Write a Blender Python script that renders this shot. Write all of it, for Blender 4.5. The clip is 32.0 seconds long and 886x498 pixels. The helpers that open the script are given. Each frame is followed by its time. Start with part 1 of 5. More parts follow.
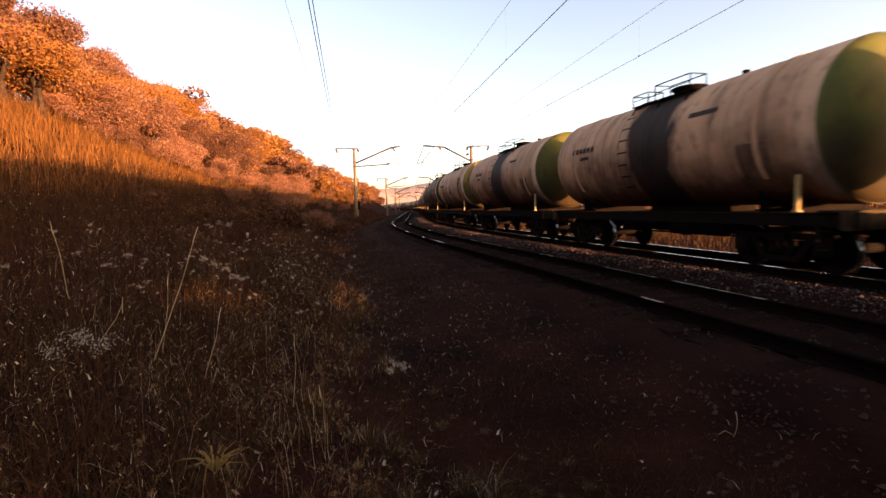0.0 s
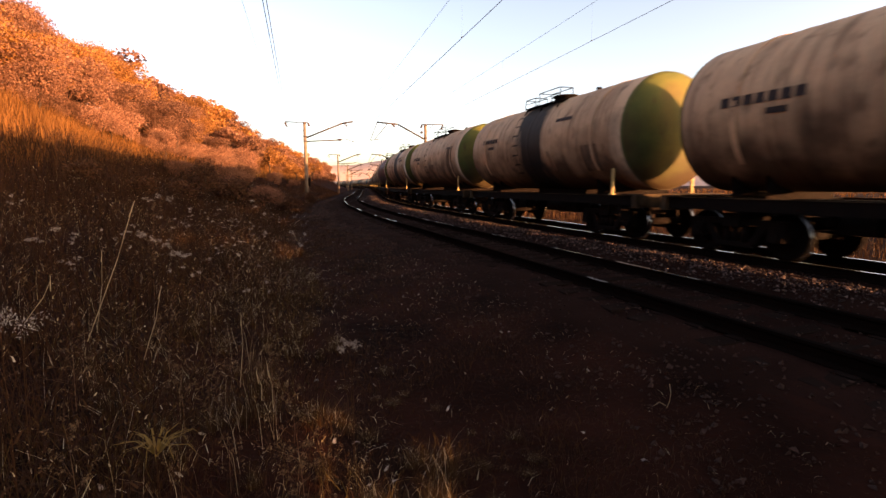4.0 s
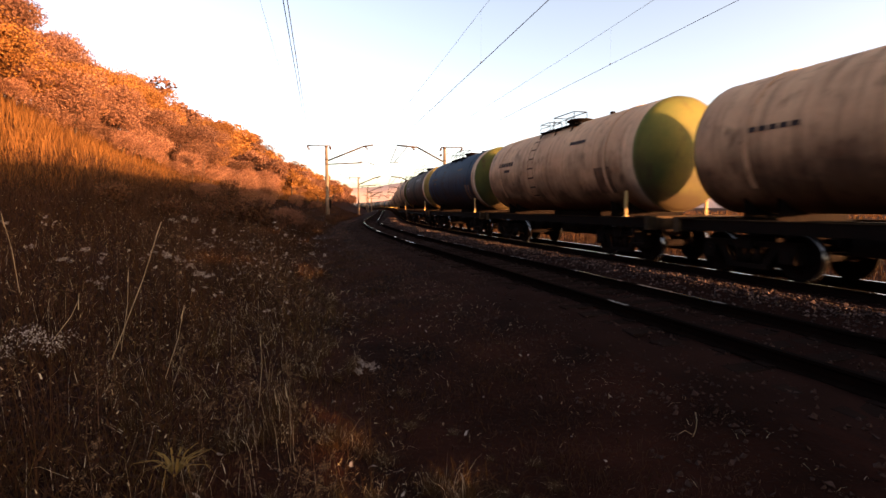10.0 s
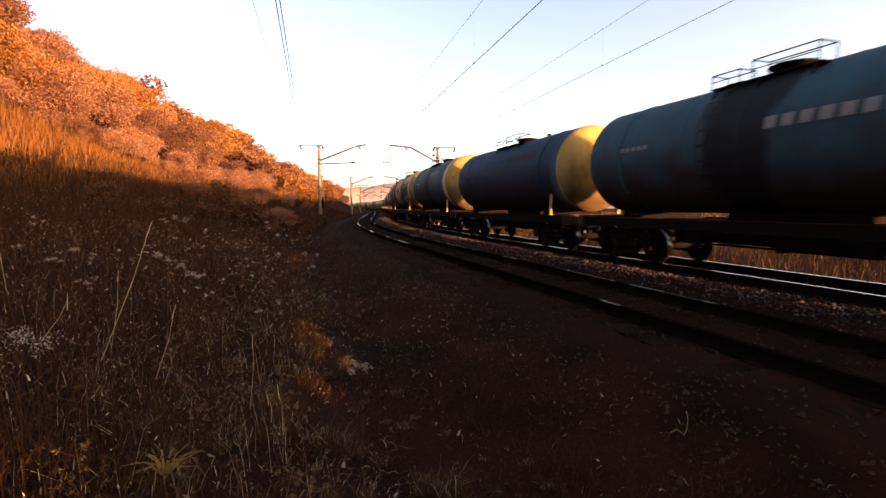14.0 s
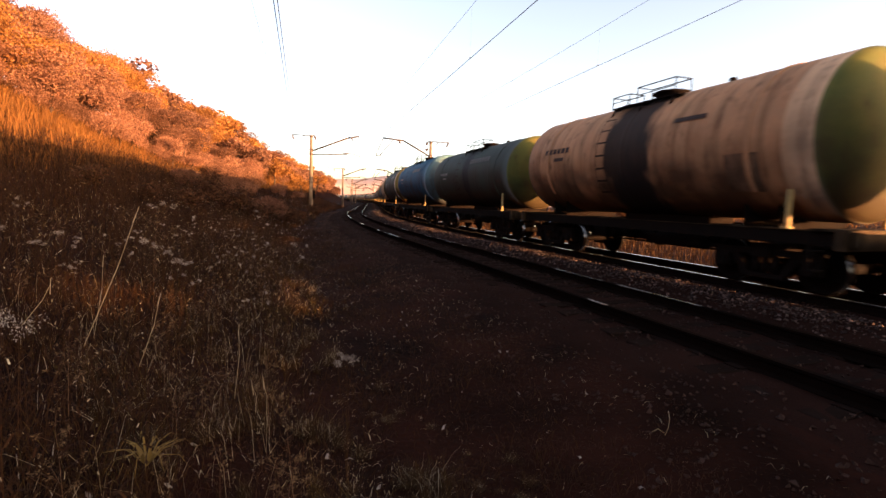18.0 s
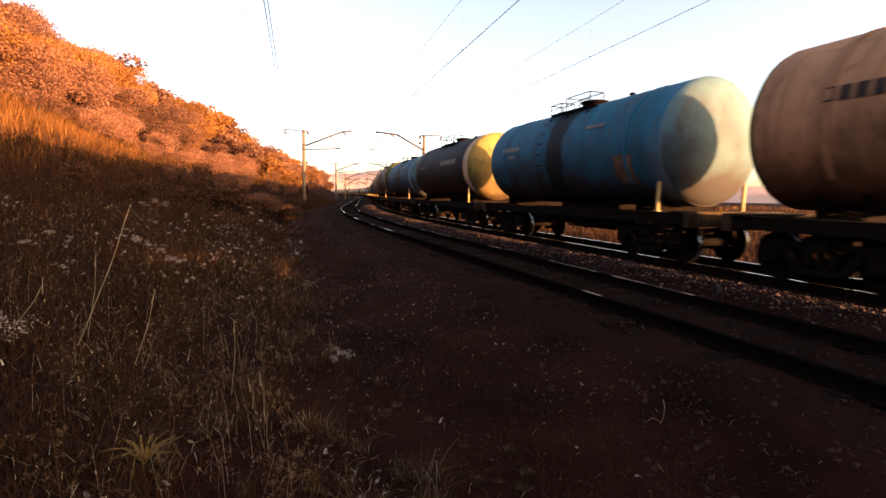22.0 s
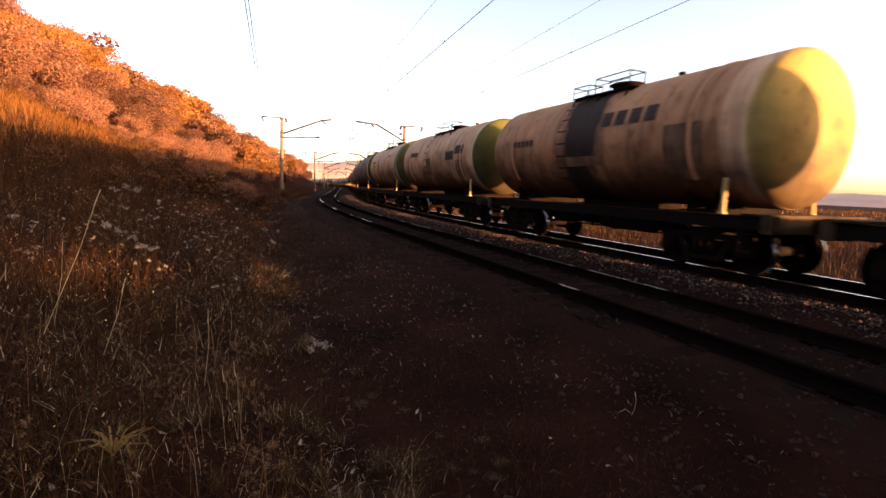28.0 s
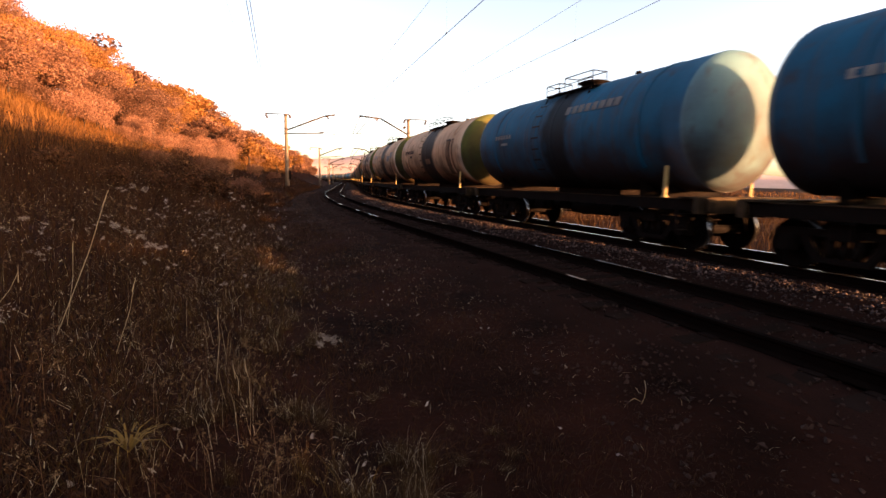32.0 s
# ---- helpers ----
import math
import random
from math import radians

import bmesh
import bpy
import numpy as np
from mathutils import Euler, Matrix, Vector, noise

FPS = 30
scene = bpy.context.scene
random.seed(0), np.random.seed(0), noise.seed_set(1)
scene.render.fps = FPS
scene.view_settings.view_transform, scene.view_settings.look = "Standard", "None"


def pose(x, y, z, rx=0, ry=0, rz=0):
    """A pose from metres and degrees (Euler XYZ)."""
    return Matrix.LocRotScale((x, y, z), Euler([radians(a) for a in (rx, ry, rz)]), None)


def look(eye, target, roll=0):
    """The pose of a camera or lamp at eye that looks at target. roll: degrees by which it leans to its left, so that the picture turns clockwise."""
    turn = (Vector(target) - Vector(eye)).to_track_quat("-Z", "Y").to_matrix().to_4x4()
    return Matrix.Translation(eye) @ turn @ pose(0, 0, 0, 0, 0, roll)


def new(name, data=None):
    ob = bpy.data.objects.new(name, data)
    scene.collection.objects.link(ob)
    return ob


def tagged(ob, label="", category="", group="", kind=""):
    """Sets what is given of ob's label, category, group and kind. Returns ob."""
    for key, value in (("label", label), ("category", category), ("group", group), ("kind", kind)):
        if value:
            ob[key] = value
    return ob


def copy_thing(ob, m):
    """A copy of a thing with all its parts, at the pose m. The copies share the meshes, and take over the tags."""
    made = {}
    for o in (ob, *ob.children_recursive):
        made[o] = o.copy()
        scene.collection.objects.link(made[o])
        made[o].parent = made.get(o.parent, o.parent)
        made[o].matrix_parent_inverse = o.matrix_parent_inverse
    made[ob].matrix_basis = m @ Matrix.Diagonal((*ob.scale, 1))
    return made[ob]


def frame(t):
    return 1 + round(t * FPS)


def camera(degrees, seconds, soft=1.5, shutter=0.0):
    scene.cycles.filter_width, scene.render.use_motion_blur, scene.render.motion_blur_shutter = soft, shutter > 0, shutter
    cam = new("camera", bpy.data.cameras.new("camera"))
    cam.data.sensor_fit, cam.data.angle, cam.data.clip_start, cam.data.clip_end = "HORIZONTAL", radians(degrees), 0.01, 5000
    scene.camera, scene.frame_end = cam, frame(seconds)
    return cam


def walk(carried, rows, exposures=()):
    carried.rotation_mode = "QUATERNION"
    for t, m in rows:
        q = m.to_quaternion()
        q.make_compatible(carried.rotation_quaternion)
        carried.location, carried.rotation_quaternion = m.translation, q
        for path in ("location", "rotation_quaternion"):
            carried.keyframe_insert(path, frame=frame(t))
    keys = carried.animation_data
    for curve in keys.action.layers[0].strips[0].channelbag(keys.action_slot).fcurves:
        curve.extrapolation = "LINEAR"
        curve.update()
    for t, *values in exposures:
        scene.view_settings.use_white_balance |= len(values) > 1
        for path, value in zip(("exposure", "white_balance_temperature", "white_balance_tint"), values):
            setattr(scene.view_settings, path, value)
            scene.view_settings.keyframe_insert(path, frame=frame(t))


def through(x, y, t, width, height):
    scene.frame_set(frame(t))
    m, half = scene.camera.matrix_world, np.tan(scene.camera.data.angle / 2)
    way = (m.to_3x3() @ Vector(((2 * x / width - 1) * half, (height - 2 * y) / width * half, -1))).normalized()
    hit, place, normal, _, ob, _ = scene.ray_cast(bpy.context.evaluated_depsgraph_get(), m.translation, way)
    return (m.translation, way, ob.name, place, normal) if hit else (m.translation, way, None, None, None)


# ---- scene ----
cam = camera(85.0, 32.0, soft=1.52, shutter=0.21)
PATH = [
    (0.0, pose(0.000, 0.000, 1.522, 84.98, 1.57, -0.00)),
    (0.5, pose(0.000, 0.000, 1.522, 85.24, 1.74, -0.03)),
    (1.0, pose(0.000, 0.000, 1.522, 85.26, 1.84, -0.29)),
    (1.5, pose(0.000, 0.000, 1.522, 85.21, 2.01, -0.60)),
    (2.0, pose(0.000, 0.000, 1.522, 85.21, 1.22, -0.58)),
    (2.5, pose(0.000, 0.000, 1.522, 84.51, 0.01, -0.33)),
    (3.0, pose(0.000, 0.000, 1.522, 83.91, -0.10, -0.83)),
    (3.5, pose(0.000, 0.000, 1.522, 82.14, -0.52, -4.32)),
    (5.5, pose(0.000, 0.000, 1.522, 84.09, 0.77, -6.40)),
    (6.0, pose(0.000, 0.000, 1.522, 84.03, -0.11, -7.20)),
    (6.5, pose(0.000, 0.000, 1.522, 84.23, 0.59, -7.64)),
    (7.0, pose(0.000, 0.000, 1.522, 85.36, 1.49, -5.66)),
    (7.5, pose(0.000, 0.000, 1.522, 86.88, 0.62, -1.31)),
    (8.0, pose(0.000, 0.000, 1.522, 86.54, 0.18, -1.62)),
    (8.5, pose(0.000, 0.000, 1.522, 85.84, 0.54, -2.33)),
    (9.0, pose(0.000, 0.000, 1.522, 85.34, 0.48, -2.54)),
    (9.5, pose(0.000, 0.000, 1.522, 85.13, 0.34, -3.12)),
    (10.0, pose(0.000, 0.000, 1.522, 85.00, 0.20, -3.26)),
    (10.5, pose(0.000, 0.000, 1.522, 84.38, 0.26, -3.69)),
    (11.0, pose(0.000, 0.000, 1.522, 84.16, -0.79, -6.71)),
    (11.5, pose(0.000, 0.000, 1.522, 83.67, -0.07, -10.85)),
    (12.0, pose(0.000, 0.000, 1.522, 83.86, -0.02, -8.49)),
    (12.5, pose(0.000, 0.000, 1.522, 85.02, 1.17, -5.37)),
    (13.0, pose(0.000, 0.000, 1.522, 85.54, 0.64, -3.02)),
    (13.5, pose(0.000, 0.000, 1.522, 85.05, 0.67, -3.36)),
    (14.0, pose(0.000, 0.000, 1.522, 85.01, 0.10, -4.09)),
    (14.5, pose(0.000, 0.000, 1.522, 84.62, -0.41, -6.76)),
    (16.5, pose(0.000, 0.000, 1.522, 83.01, -0.97, -7.89)),
    (17.0, pose(0.000, 0.000, 1.522, 83.73, -1.04, -6.22)),
    (17.5, pose(0.000, 0.000, 1.522, 83.78, -1.17, -4.97)),
    (18.0, pose(0.000, 0.000, 1.522, 84.42, -1.76, -5.09)),
    (18.5, pose(0.000, 0.000, 1.522, 84.51, -1.54, -4.68)),
    (19.0, pose(0.000, 0.000, 1.522, 83.96, -1.73, -4.75)),
    (19.5, pose(0.000, 0.000, 1.522, 83.33, -1.77, -5.15)),
    (20.0, pose(0.000, 0.000, 1.522, 82.81, -2.01, -5.97)),
    (20.5, pose(0.000, 0.000, 1.522, 82.28, -2.19, -9.42)),
    (21.0, pose(0.000, 0.000, 1.522, 82.13, -1.65, -10.00)),
    (21.5, pose(0.000, 0.000, 1.522, 82.98, -1.42, -7.87)),
    (22.0, pose(0.000, 0.000, 1.522, 83.68, -0.99, -5.79)),
    (22.5, pose(0.000, 0.000, 1.522, 84.93, -1.22, -3.92)),
    (23.0, pose(0.000, 0.000, 1.522, 84.84, -1.38, -3.62)),
    (23.5, pose(0.000, 0.000, 1.522, 84.47, -1.03, -3.50)),
    (24.0, pose(0.000, 0.000, 1.522, 84.40, -1.36, -2.97)),
    (24.5, pose(0.000, 0.000, 1.522, 84.21, -1.64, -3.39)),
    (25.0, pose(0.000, 0.000, 1.522, 83.85, -2.19, -6.10)),
    (25.5, pose(0.000, 0.000, 1.522, 83.42, -1.71, -7.10)),
    (27.5, pose(0.000, 0.000, 1.522, 83.28, -0.99, -5.75)),
    (28.0, pose(0.000, 0.000, 1.522, 82.81, -2.22, -8.16)),
    (28.5, pose(0.000, 0.000, 1.522, 82.59, -1.39, -7.93)),
    (29.0, pose(0.000, 0.000, 1.522, 82.30, -1.44, -6.85)),
    (29.5, pose(0.000, 0.000, 1.522, 82.37, -1.41, -7.84)),
    (30.0, pose(0.000, 0.000, 1.522, 82.22, -1.24, -8.00)),
    (30.5, pose(0.000, 0.000, 1.522, 82.32, -1.17, -8.09)),
    (31.0, pose(0.000, 0.000, 1.522, 82.04, -0.95, -7.67)),
    (31.5, pose(0.000, 0.000, 1.522, 82.16, -0.98, -8.05)),
    (32.0, pose(0.000, 0.000, 1.522, 81.96, -0.92, -7.56)),
]
walk(cam, PATH, exposures=[(0.0, 2.3, 7900, 22), (14.0, 2.38, 7900, 22), (17.0, 2.5, 7900, 22), (32.0, 2.52, 7800, 22)])

# ---- light ----
SUN_AZ, SUN_EL = 122.5, 3.1   # degrees clockwise from ahead, degrees up
world = bpy.data.worlds.new("sky")
scene.world = world
world.use_nodes = True
wn = world.node_tree
sky = wn.nodes.new("ShaderNodeTexSky")
sky.sky_type, sky.sun_disc = "NISHITA", False
sky.sun_elevation, sky.sun_rotation = radians(SUN_EL + 2.9), radians(SUN_AZ)
sky.altitude, sky.air_density, sky.dust_density, sky.ozone_density = 100, 0.6, 2.6, 0.35
wn.links.new(sky.outputs[0], wn.nodes["Background"].inputs[0])
wn.nodes["Background"].inputs[1].default_value = 0.15
sun = new("sun", bpy.data.lights.new("sun", "SUN"))
sun.data.energy, sun.data.angle, sun.data.color = 5.0, radians(0.6), (1.0, 0.58, 0.29)
a, e = radians(SUN_AZ), radians(SUN_EL)
TO_SUN = Vector((math.sin(a) * math.cos(e), math.cos(a) * math.cos(e), math.sin(e)))
sun.matrix_world = look(TO_SUN * 300, (0, 0, 0))


# ---- materials ----
def material(name, color, rough=0.8, metal=0.0, second=None, scale=4.0, fine=60.0, bump=0.2, spread=0.5, by_object=0.0, grain=0.25, gloss=0.08):
    """A surface with two scales of colour change and a fine relief, in metres."""
    m = bpy.data.materials.new(name)
    m.use_nodes = True
    nt, N = m.node_tree, m.node_tree.nodes
    bs = N["Principled BSDF"]
    co = N.new("ShaderNodeTexCoord")
    n1, n2 = N.new("ShaderNodeTexNoise"), N.new("ShaderNodeTexNoise")
    for n, sc in ((n1, scale), (n2, fine)):
        n.inputs["Scale"].default_value, n.inputs["Detail"].default_value = sc, 5.0
        nt.links.new(co.outputs["Object"], n.inputs["Vector"])
    ramp = N.new("ShaderNodeValToRGB")
    ramp.color_ramp.elements[0].position, ramp.color_ramp.elements[1].position = 0.5 - spread / 2, 0.5 + spread / 2
    second = second or tuple(c * 0.6 for c in color)
    ramp.color_ramp.elements[0].color, ramp.color_ramp.elements[1].color = (*second, 1), (*color, 1)
    nt.links.new(n1.outputs[0], ramp.inputs[0])
    hsv = N.new("ShaderNodeHueSaturation")
    nt.links.new(ramp.outputs[0], hsv.inputs["Color"])
    val = N.new("ShaderNodeMath")
    val.operation, val.inputs[1].default_value, val.inputs[2].default_value = "MULTIPLY_ADD", grain * 2, 1 - grain
    nt.links.new(n2.outputs[0], val.inputs[0])
    if by_object:
        info, add = N.new("ShaderNodeObjectInfo"), N.new("ShaderNodeMath")
        add.operation, add.inputs[1].default_value = "MULTIPLY_ADD", by_object
        nt.links.new(info.outputs["Random"], add.inputs[0])
        nt.links.new(val.outputs[0], add.inputs[2])
        val = add
    nt.links.new(val.outputs[0], hsv.inputs["Value"])
    nt.links.new(hsv.outputs[0], bs.inputs["Base Color"])
    bs.inputs["Roughness"].default_value, bs.inputs["Metallic"].default_value = rough, metal
    bs.inputs["Specular IOR Level"].default_value = gloss
    if bump:
        b = N.new("ShaderNodeBump")
        b.inputs["Strength"].default_value, b.inputs["Distance"].default_value = bump, 0.02
        nt.links.new(n2.outputs[0], b.inputs["Height"])
        nt.links.new(b.outputs[0], bs.inputs["Normal"])
    return m


def leafy(name, c1, c2, c3, through=0.3, vary=0.0):
    """Leaves or dry blades: colour varies from island to island and by vary from plant to plant, some light passes."""
    m = bpy.data.materials.new(name)
    m.use_nodes = True
    nt, N = m.node_tree, m.node_tree.nodes
    bs = N["Principled BSDF"]
    geo, ramp = N.new("ShaderNodeNewGeometry"), N.new("ShaderNodeValToRGB")
    ramp.color_ramp.elements[0].color, ramp.color_ramp.elements[1].color = (*c1, 1), (*c3, 1)
    mid = ramp.color_ramp.elements.new(0.5)
    mid.color = (*c2, 1)
    nt.links.new(geo.outputs["Random Per Island"], ramp.inputs[0])
    tint = N.new("ShaderNodeHueSaturation")
    nt.links.new(ramp.outputs[0], tint.inputs["Color"])
    if vary:
        info, val = N.new("ShaderNodeObjectInfo"), N.new("ShaderNodeMath")
        val.operation, val.inputs[1].default_value, val.inputs[2].default_value = "MULTIPLY_ADD", vary, 1.08 - vary
        nt.links.new(info.outputs["Random"], val.inputs[0])
        nt.links.new(val.outputs[0], tint.inputs["Value"])
    nt.links.new(tint.outputs[0], bs.inputs["Base Color"])
    bs.inputs["Roughness"].default_value, bs.inputs["Specular IOR Level"].default_value = 0.8, 0.1
    tr, mix = N.new("ShaderNodeBsdfTranslucent"), N.new("ShaderNodeMixShader")
    nt.links.new(tint.outputs[0], tr.inputs[0])
    mix.inputs[0].default_value = through
    nt.links.new(bs.outputs[0], mix.inputs[1])
    nt.links.new(tr.outputs[0], mix.inputs[2])
    nt.links.new(mix.outputs[0], N["Material Output"].inputs[0])
    return m


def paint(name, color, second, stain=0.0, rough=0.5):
    """Weathered tank paint: faded blotches, rust-brown grime, soot run down from the filling hatch, and shade painted
    on the lower half.
    """
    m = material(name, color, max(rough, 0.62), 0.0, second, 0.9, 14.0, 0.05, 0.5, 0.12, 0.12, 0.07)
    nt, N = m.node_tree, m.node_tree.nodes
    bs = N["Principled BSDF"]
    base = bs.inputs["Base Color"].links[0].from_socket
    co, sep, info = N.new("ShaderNodeTexCoord"), N.new("ShaderNodeSeparateXYZ"), N.new("ShaderNodeObjectInfo")
    nt.links.new(co.outputs["Object"], sep.inputs[0])

    def math_node(op, a, b=0.0, c=0.0, clamp=False):
        n = N.new("ShaderNodeMath")
        n.operation, n.use_clamp = op, clamp
        for i, v in enumerate((a, b, c)):
            if isinstance(v, (int, float)):
                n.inputs[i].default_value = v
            else:
                nt.links.new(v, n.inputs[i])
        return n.outputs[0]

    def streaks(stretch, scale, w):
        mp, no = N.new("ShaderNodeMapping"), N.new("ShaderNodeTexNoise")
        mp.inputs["Scale"].default_value = stretch
        no.noise_dimensions = "4D"
        no.inputs["Scale"].default_value, no.inputs["Detail"].default_value = scale, 6.0
        nt.links.new(co.outputs["Object"], mp.inputs[0])
        nt.links.new(mp.outputs[0], no.inputs["Vector"])
        nt.links.new(math_node("MULTIPLY_ADD", info.outputs["Random"], 40.0, w), no.inputs["W"])
        return no.outputs[0]

    def over(under, factor, color2):
        mx = N.new("ShaderNodeMix")
        mx.data_type = "RGBA"
        nt.links.new(factor, mx.inputs[0])
        nt.links.new(under, mx.inputs[6])
        mx.inputs[7].default_value = (*color2, 1)
        return mx.outputs[2]

    dirt = 1.0 if sum(color) > 0.25 else 0.22
    runs = streaks((0.4, 3.0, 0.25), 1.6, 3.0)
    grime = math_node("MULTIPLY", math_node("SUBTRACT", runs, 0.5, 0, True), 2.6 * dirt, 0, True)
    out = over(base, grime, (0.085, 0.042, 0.022))
    blots = streaks((1.0, 1.0, 0.6), 3.4, 31.0)
    out = over(out, math_node("MULTIPLY", math_node("SUBTRACT", blots, 0.56, 0, True), 3.6 * dirt, 0, True), (0.06, 0.03, 0.018))
    # shade of the lower flank, painted in by height with a ragged edge
    shade_edge = streaks((0.5, 0.8, 0.9), 1.3, 23.0)
    low = math_node("MULTIPLY", math_node("SUBTRACT", math_node("MULTIPLY_ADD", shade_edge, 2.6, -1.02), math_node("MULTIPLY", sep.outputs["Z"], 0.75)), 0.85, 0, True)
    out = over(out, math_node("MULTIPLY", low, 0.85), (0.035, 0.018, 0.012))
    if stain:
        wob = streaks((0.6, 1.2, 0.5), 1.4, 11.0)
        far = math_node("ABSOLUTE", math_node("ADD", sep.outputs["Y"], math_node("MULTIPLY_ADD", info.outputs["Random"], 0.6, -0.3)))
        edge = math_node("SUBTRACT", math_node("MULTIPLY_ADD", wob, 1.6, stain - 0.8), far)
        soak = math_node("MULTIPLY", edge, 3.5, 0, True)
        out = over(out, math_node("MULTIPLY", soak, 0.93), (0.012, 0.011, 0.012))
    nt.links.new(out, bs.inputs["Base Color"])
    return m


IRON = material("near_black_iron", (0.0062, 0.0045, 0.004), 0.9, 0.0, (0.011, 0.0065, 0.005), 3.0, 40.0, 0.3, gloss=0.03)
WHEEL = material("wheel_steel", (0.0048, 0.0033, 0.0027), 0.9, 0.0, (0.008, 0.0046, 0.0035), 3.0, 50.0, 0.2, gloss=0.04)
TREAD = material("worn_tread_steel", (0.3, 0.27, 0.25), 0.22, 1.0, (0.2, 0.18, 0.16), 3.0, 50.0, 0.05)
RAIL_TOP = material("polished_rail_steel", (0.62, 0.6, 0.57), 0.25, 1.0, (0.5, 0.47, 0.44), 2.0, 80.0, 0.05)
# near-black rail top; bright metal patches are painted-in glints of reflected sky
RAIL_GLINT = material("glint_patched_rail_steel", (0.3, 0.27, 0.25), 0.12, 1.0, (0.006, 0.0045, 0.004), 0.3, 80.0, 0.01, spread=0.05, gloss=0.0)
nt = RAIL_GLINT.node_tree
glint_ramp = [n for n in nt.nodes if n.type == "VALTORGB"][0]
glint_ramp.color_ramp.elements[0].position, glint_ramp.color_ramp.elements[1].position = 0.54, 0.57
gleam = nt.nodes.new("ShaderNodeMath")
gleam.operation, gleam.inputs[1].default_value, gleam.use_clamp = "MULTIPLY", 3.4, True
nt.links.new(glint_ramp.outputs[0], gleam.inputs[0])
nt.links.new(gleam.outputs[0], nt.nodes["Principled BSDF"].inputs["Metallic"])
dull = nt.nodes.new("ShaderNodeMath")
dull.operation, dull.inputs[1].default_value, dull.inputs[2].default_value = "MULTIPLY_ADD", -0.85, 1.0
nt.links.new(gleam.outputs[0], dull.inputs[0])
nt.links.new(dull.outputs[0], nt.nodes["Principled BSDF"].inputs["Roughness"])
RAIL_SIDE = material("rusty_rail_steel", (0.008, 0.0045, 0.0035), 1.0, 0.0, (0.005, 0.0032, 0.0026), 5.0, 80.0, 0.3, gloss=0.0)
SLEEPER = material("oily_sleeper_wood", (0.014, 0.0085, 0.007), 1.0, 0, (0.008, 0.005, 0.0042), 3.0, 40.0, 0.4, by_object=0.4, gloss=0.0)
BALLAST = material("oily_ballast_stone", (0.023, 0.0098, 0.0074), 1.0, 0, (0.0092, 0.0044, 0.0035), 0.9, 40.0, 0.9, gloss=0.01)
STONE = material("broken_ballast_stone", (0.05, 0.026, 0.02), 0.8, 0, (0.012, 0.0065, 0.005), 6.0, 60.0, 0.4, 0.9)
# lighter iron for beams and sill tops: the sun on them is put into the colour
LIT_IRON = material("sunlit_frame_iron", (0.06, 0.037, 0.021), 0.8, 0.0, (0.009, 0.006, 0.0045), 2.2, 40.0, 0.3, 0.4, gloss=0.04)
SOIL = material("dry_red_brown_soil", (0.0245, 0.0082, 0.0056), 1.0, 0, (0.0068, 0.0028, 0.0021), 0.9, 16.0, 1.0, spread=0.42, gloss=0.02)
POLE = material("weathered_cast_concrete", (0.17, 0.12, 0.085), 0.9, 0, (0.1, 0.07, 0.05), 2.0, 40.0, 0.2)
STEEL = material("dark_bracket_steel", (0.03, 0.025, 0.023), 0.7, 0.0, (0.05, 0.035, 0.028), 4.0, 60.0, 0.1)
GLAZE = material("brown_glazed_porcelain", (0.07, 0.035, 0.025), 0.2, 0, None, 4.0, 60.0, 0.0)
BARK = material("grey_brown_bark", (0.05, 0.03, 0.021), 0.9, 0, (0.024, 0.015, 0.011), 6.0, 50.0, 0.7)
# paler stone between the tracks; its brightest pieces paint in sunlit sparkle
PALE_STONE = leafy("pale_crushed_stone", (0.014, 0.008, 0.0065), (0.034, 0.02, 0.017), (0.13, 0.082, 0.07), 0.0)
OAK = leafy("rust_orange_oak_leaves", (0.2, 0.08, 0.047), (0.29, 0.143, 0.093), (0.085, 0.033, 0.022), vary=0.6)
GOLD = leafy("golden_oak_leaves", (0.26, 0.1, 0.03), (0.3, 0.14, 0.046), (0.15, 0.052, 0.019), vary=0.4)
# bush leaves: the bank's shade is put into this dark brown
BRUSH = leafy("shade_toned_brush_leaves", (0.05, 0.02, 0.011), (0.085, 0.04, 0.02), (0.028, 0.012, 0.007))
HAY = leafy("dry_hill_grass", (0.115, 0.044, 0.0125), (0.165, 0.07, 0.021), (0.05, 0.019, 0.0078), 0.25)
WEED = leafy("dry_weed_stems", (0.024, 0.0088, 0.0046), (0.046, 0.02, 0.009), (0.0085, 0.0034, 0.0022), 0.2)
OLIVE = leafy("withered_olive_grass", (0.055, 0.034, 0.011), (0.1, 0.062, 0.02), (0.028, 0.017, 0.0065), 0.25)
# haze over the distant path is put into this paler grass colour
HAZE_GRASS = leafy("dry_verge_grass", (0.085, 0.042, 0.028), (0.13, 0.075, 0.05), (0.04, 0.02, 0.014), 0.2)
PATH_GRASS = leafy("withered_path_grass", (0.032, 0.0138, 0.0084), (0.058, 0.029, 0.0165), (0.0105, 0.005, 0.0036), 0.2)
STRAW = leafy("pale_straw", (0.46, 0.38, 0.26), (0.3, 0.22, 0.13), (0.62, 0.55, 0.43), 0.2)
FIELD = leafy("rusty_field_grass", (0.042, 0.017, 0.007), (0.06, 0.026, 0.01), (0.02, 0.009, 0.0045), 0.2)
FLUFF = leafy("pale_seed_fluff", (0.27, 0.235, 0.21), (0.33, 0.29, 0.265), (0.2, 0.16, 0.145), 0.3)
# distance haze is put into the hills' pale colour
FAR_HILL = material("haze_tinted_hill_woods", (0.46, 0.32, 0.28), 1.0, 0, (0.36, 0.25, 0.23), 0.02, 0.3, 0.0)
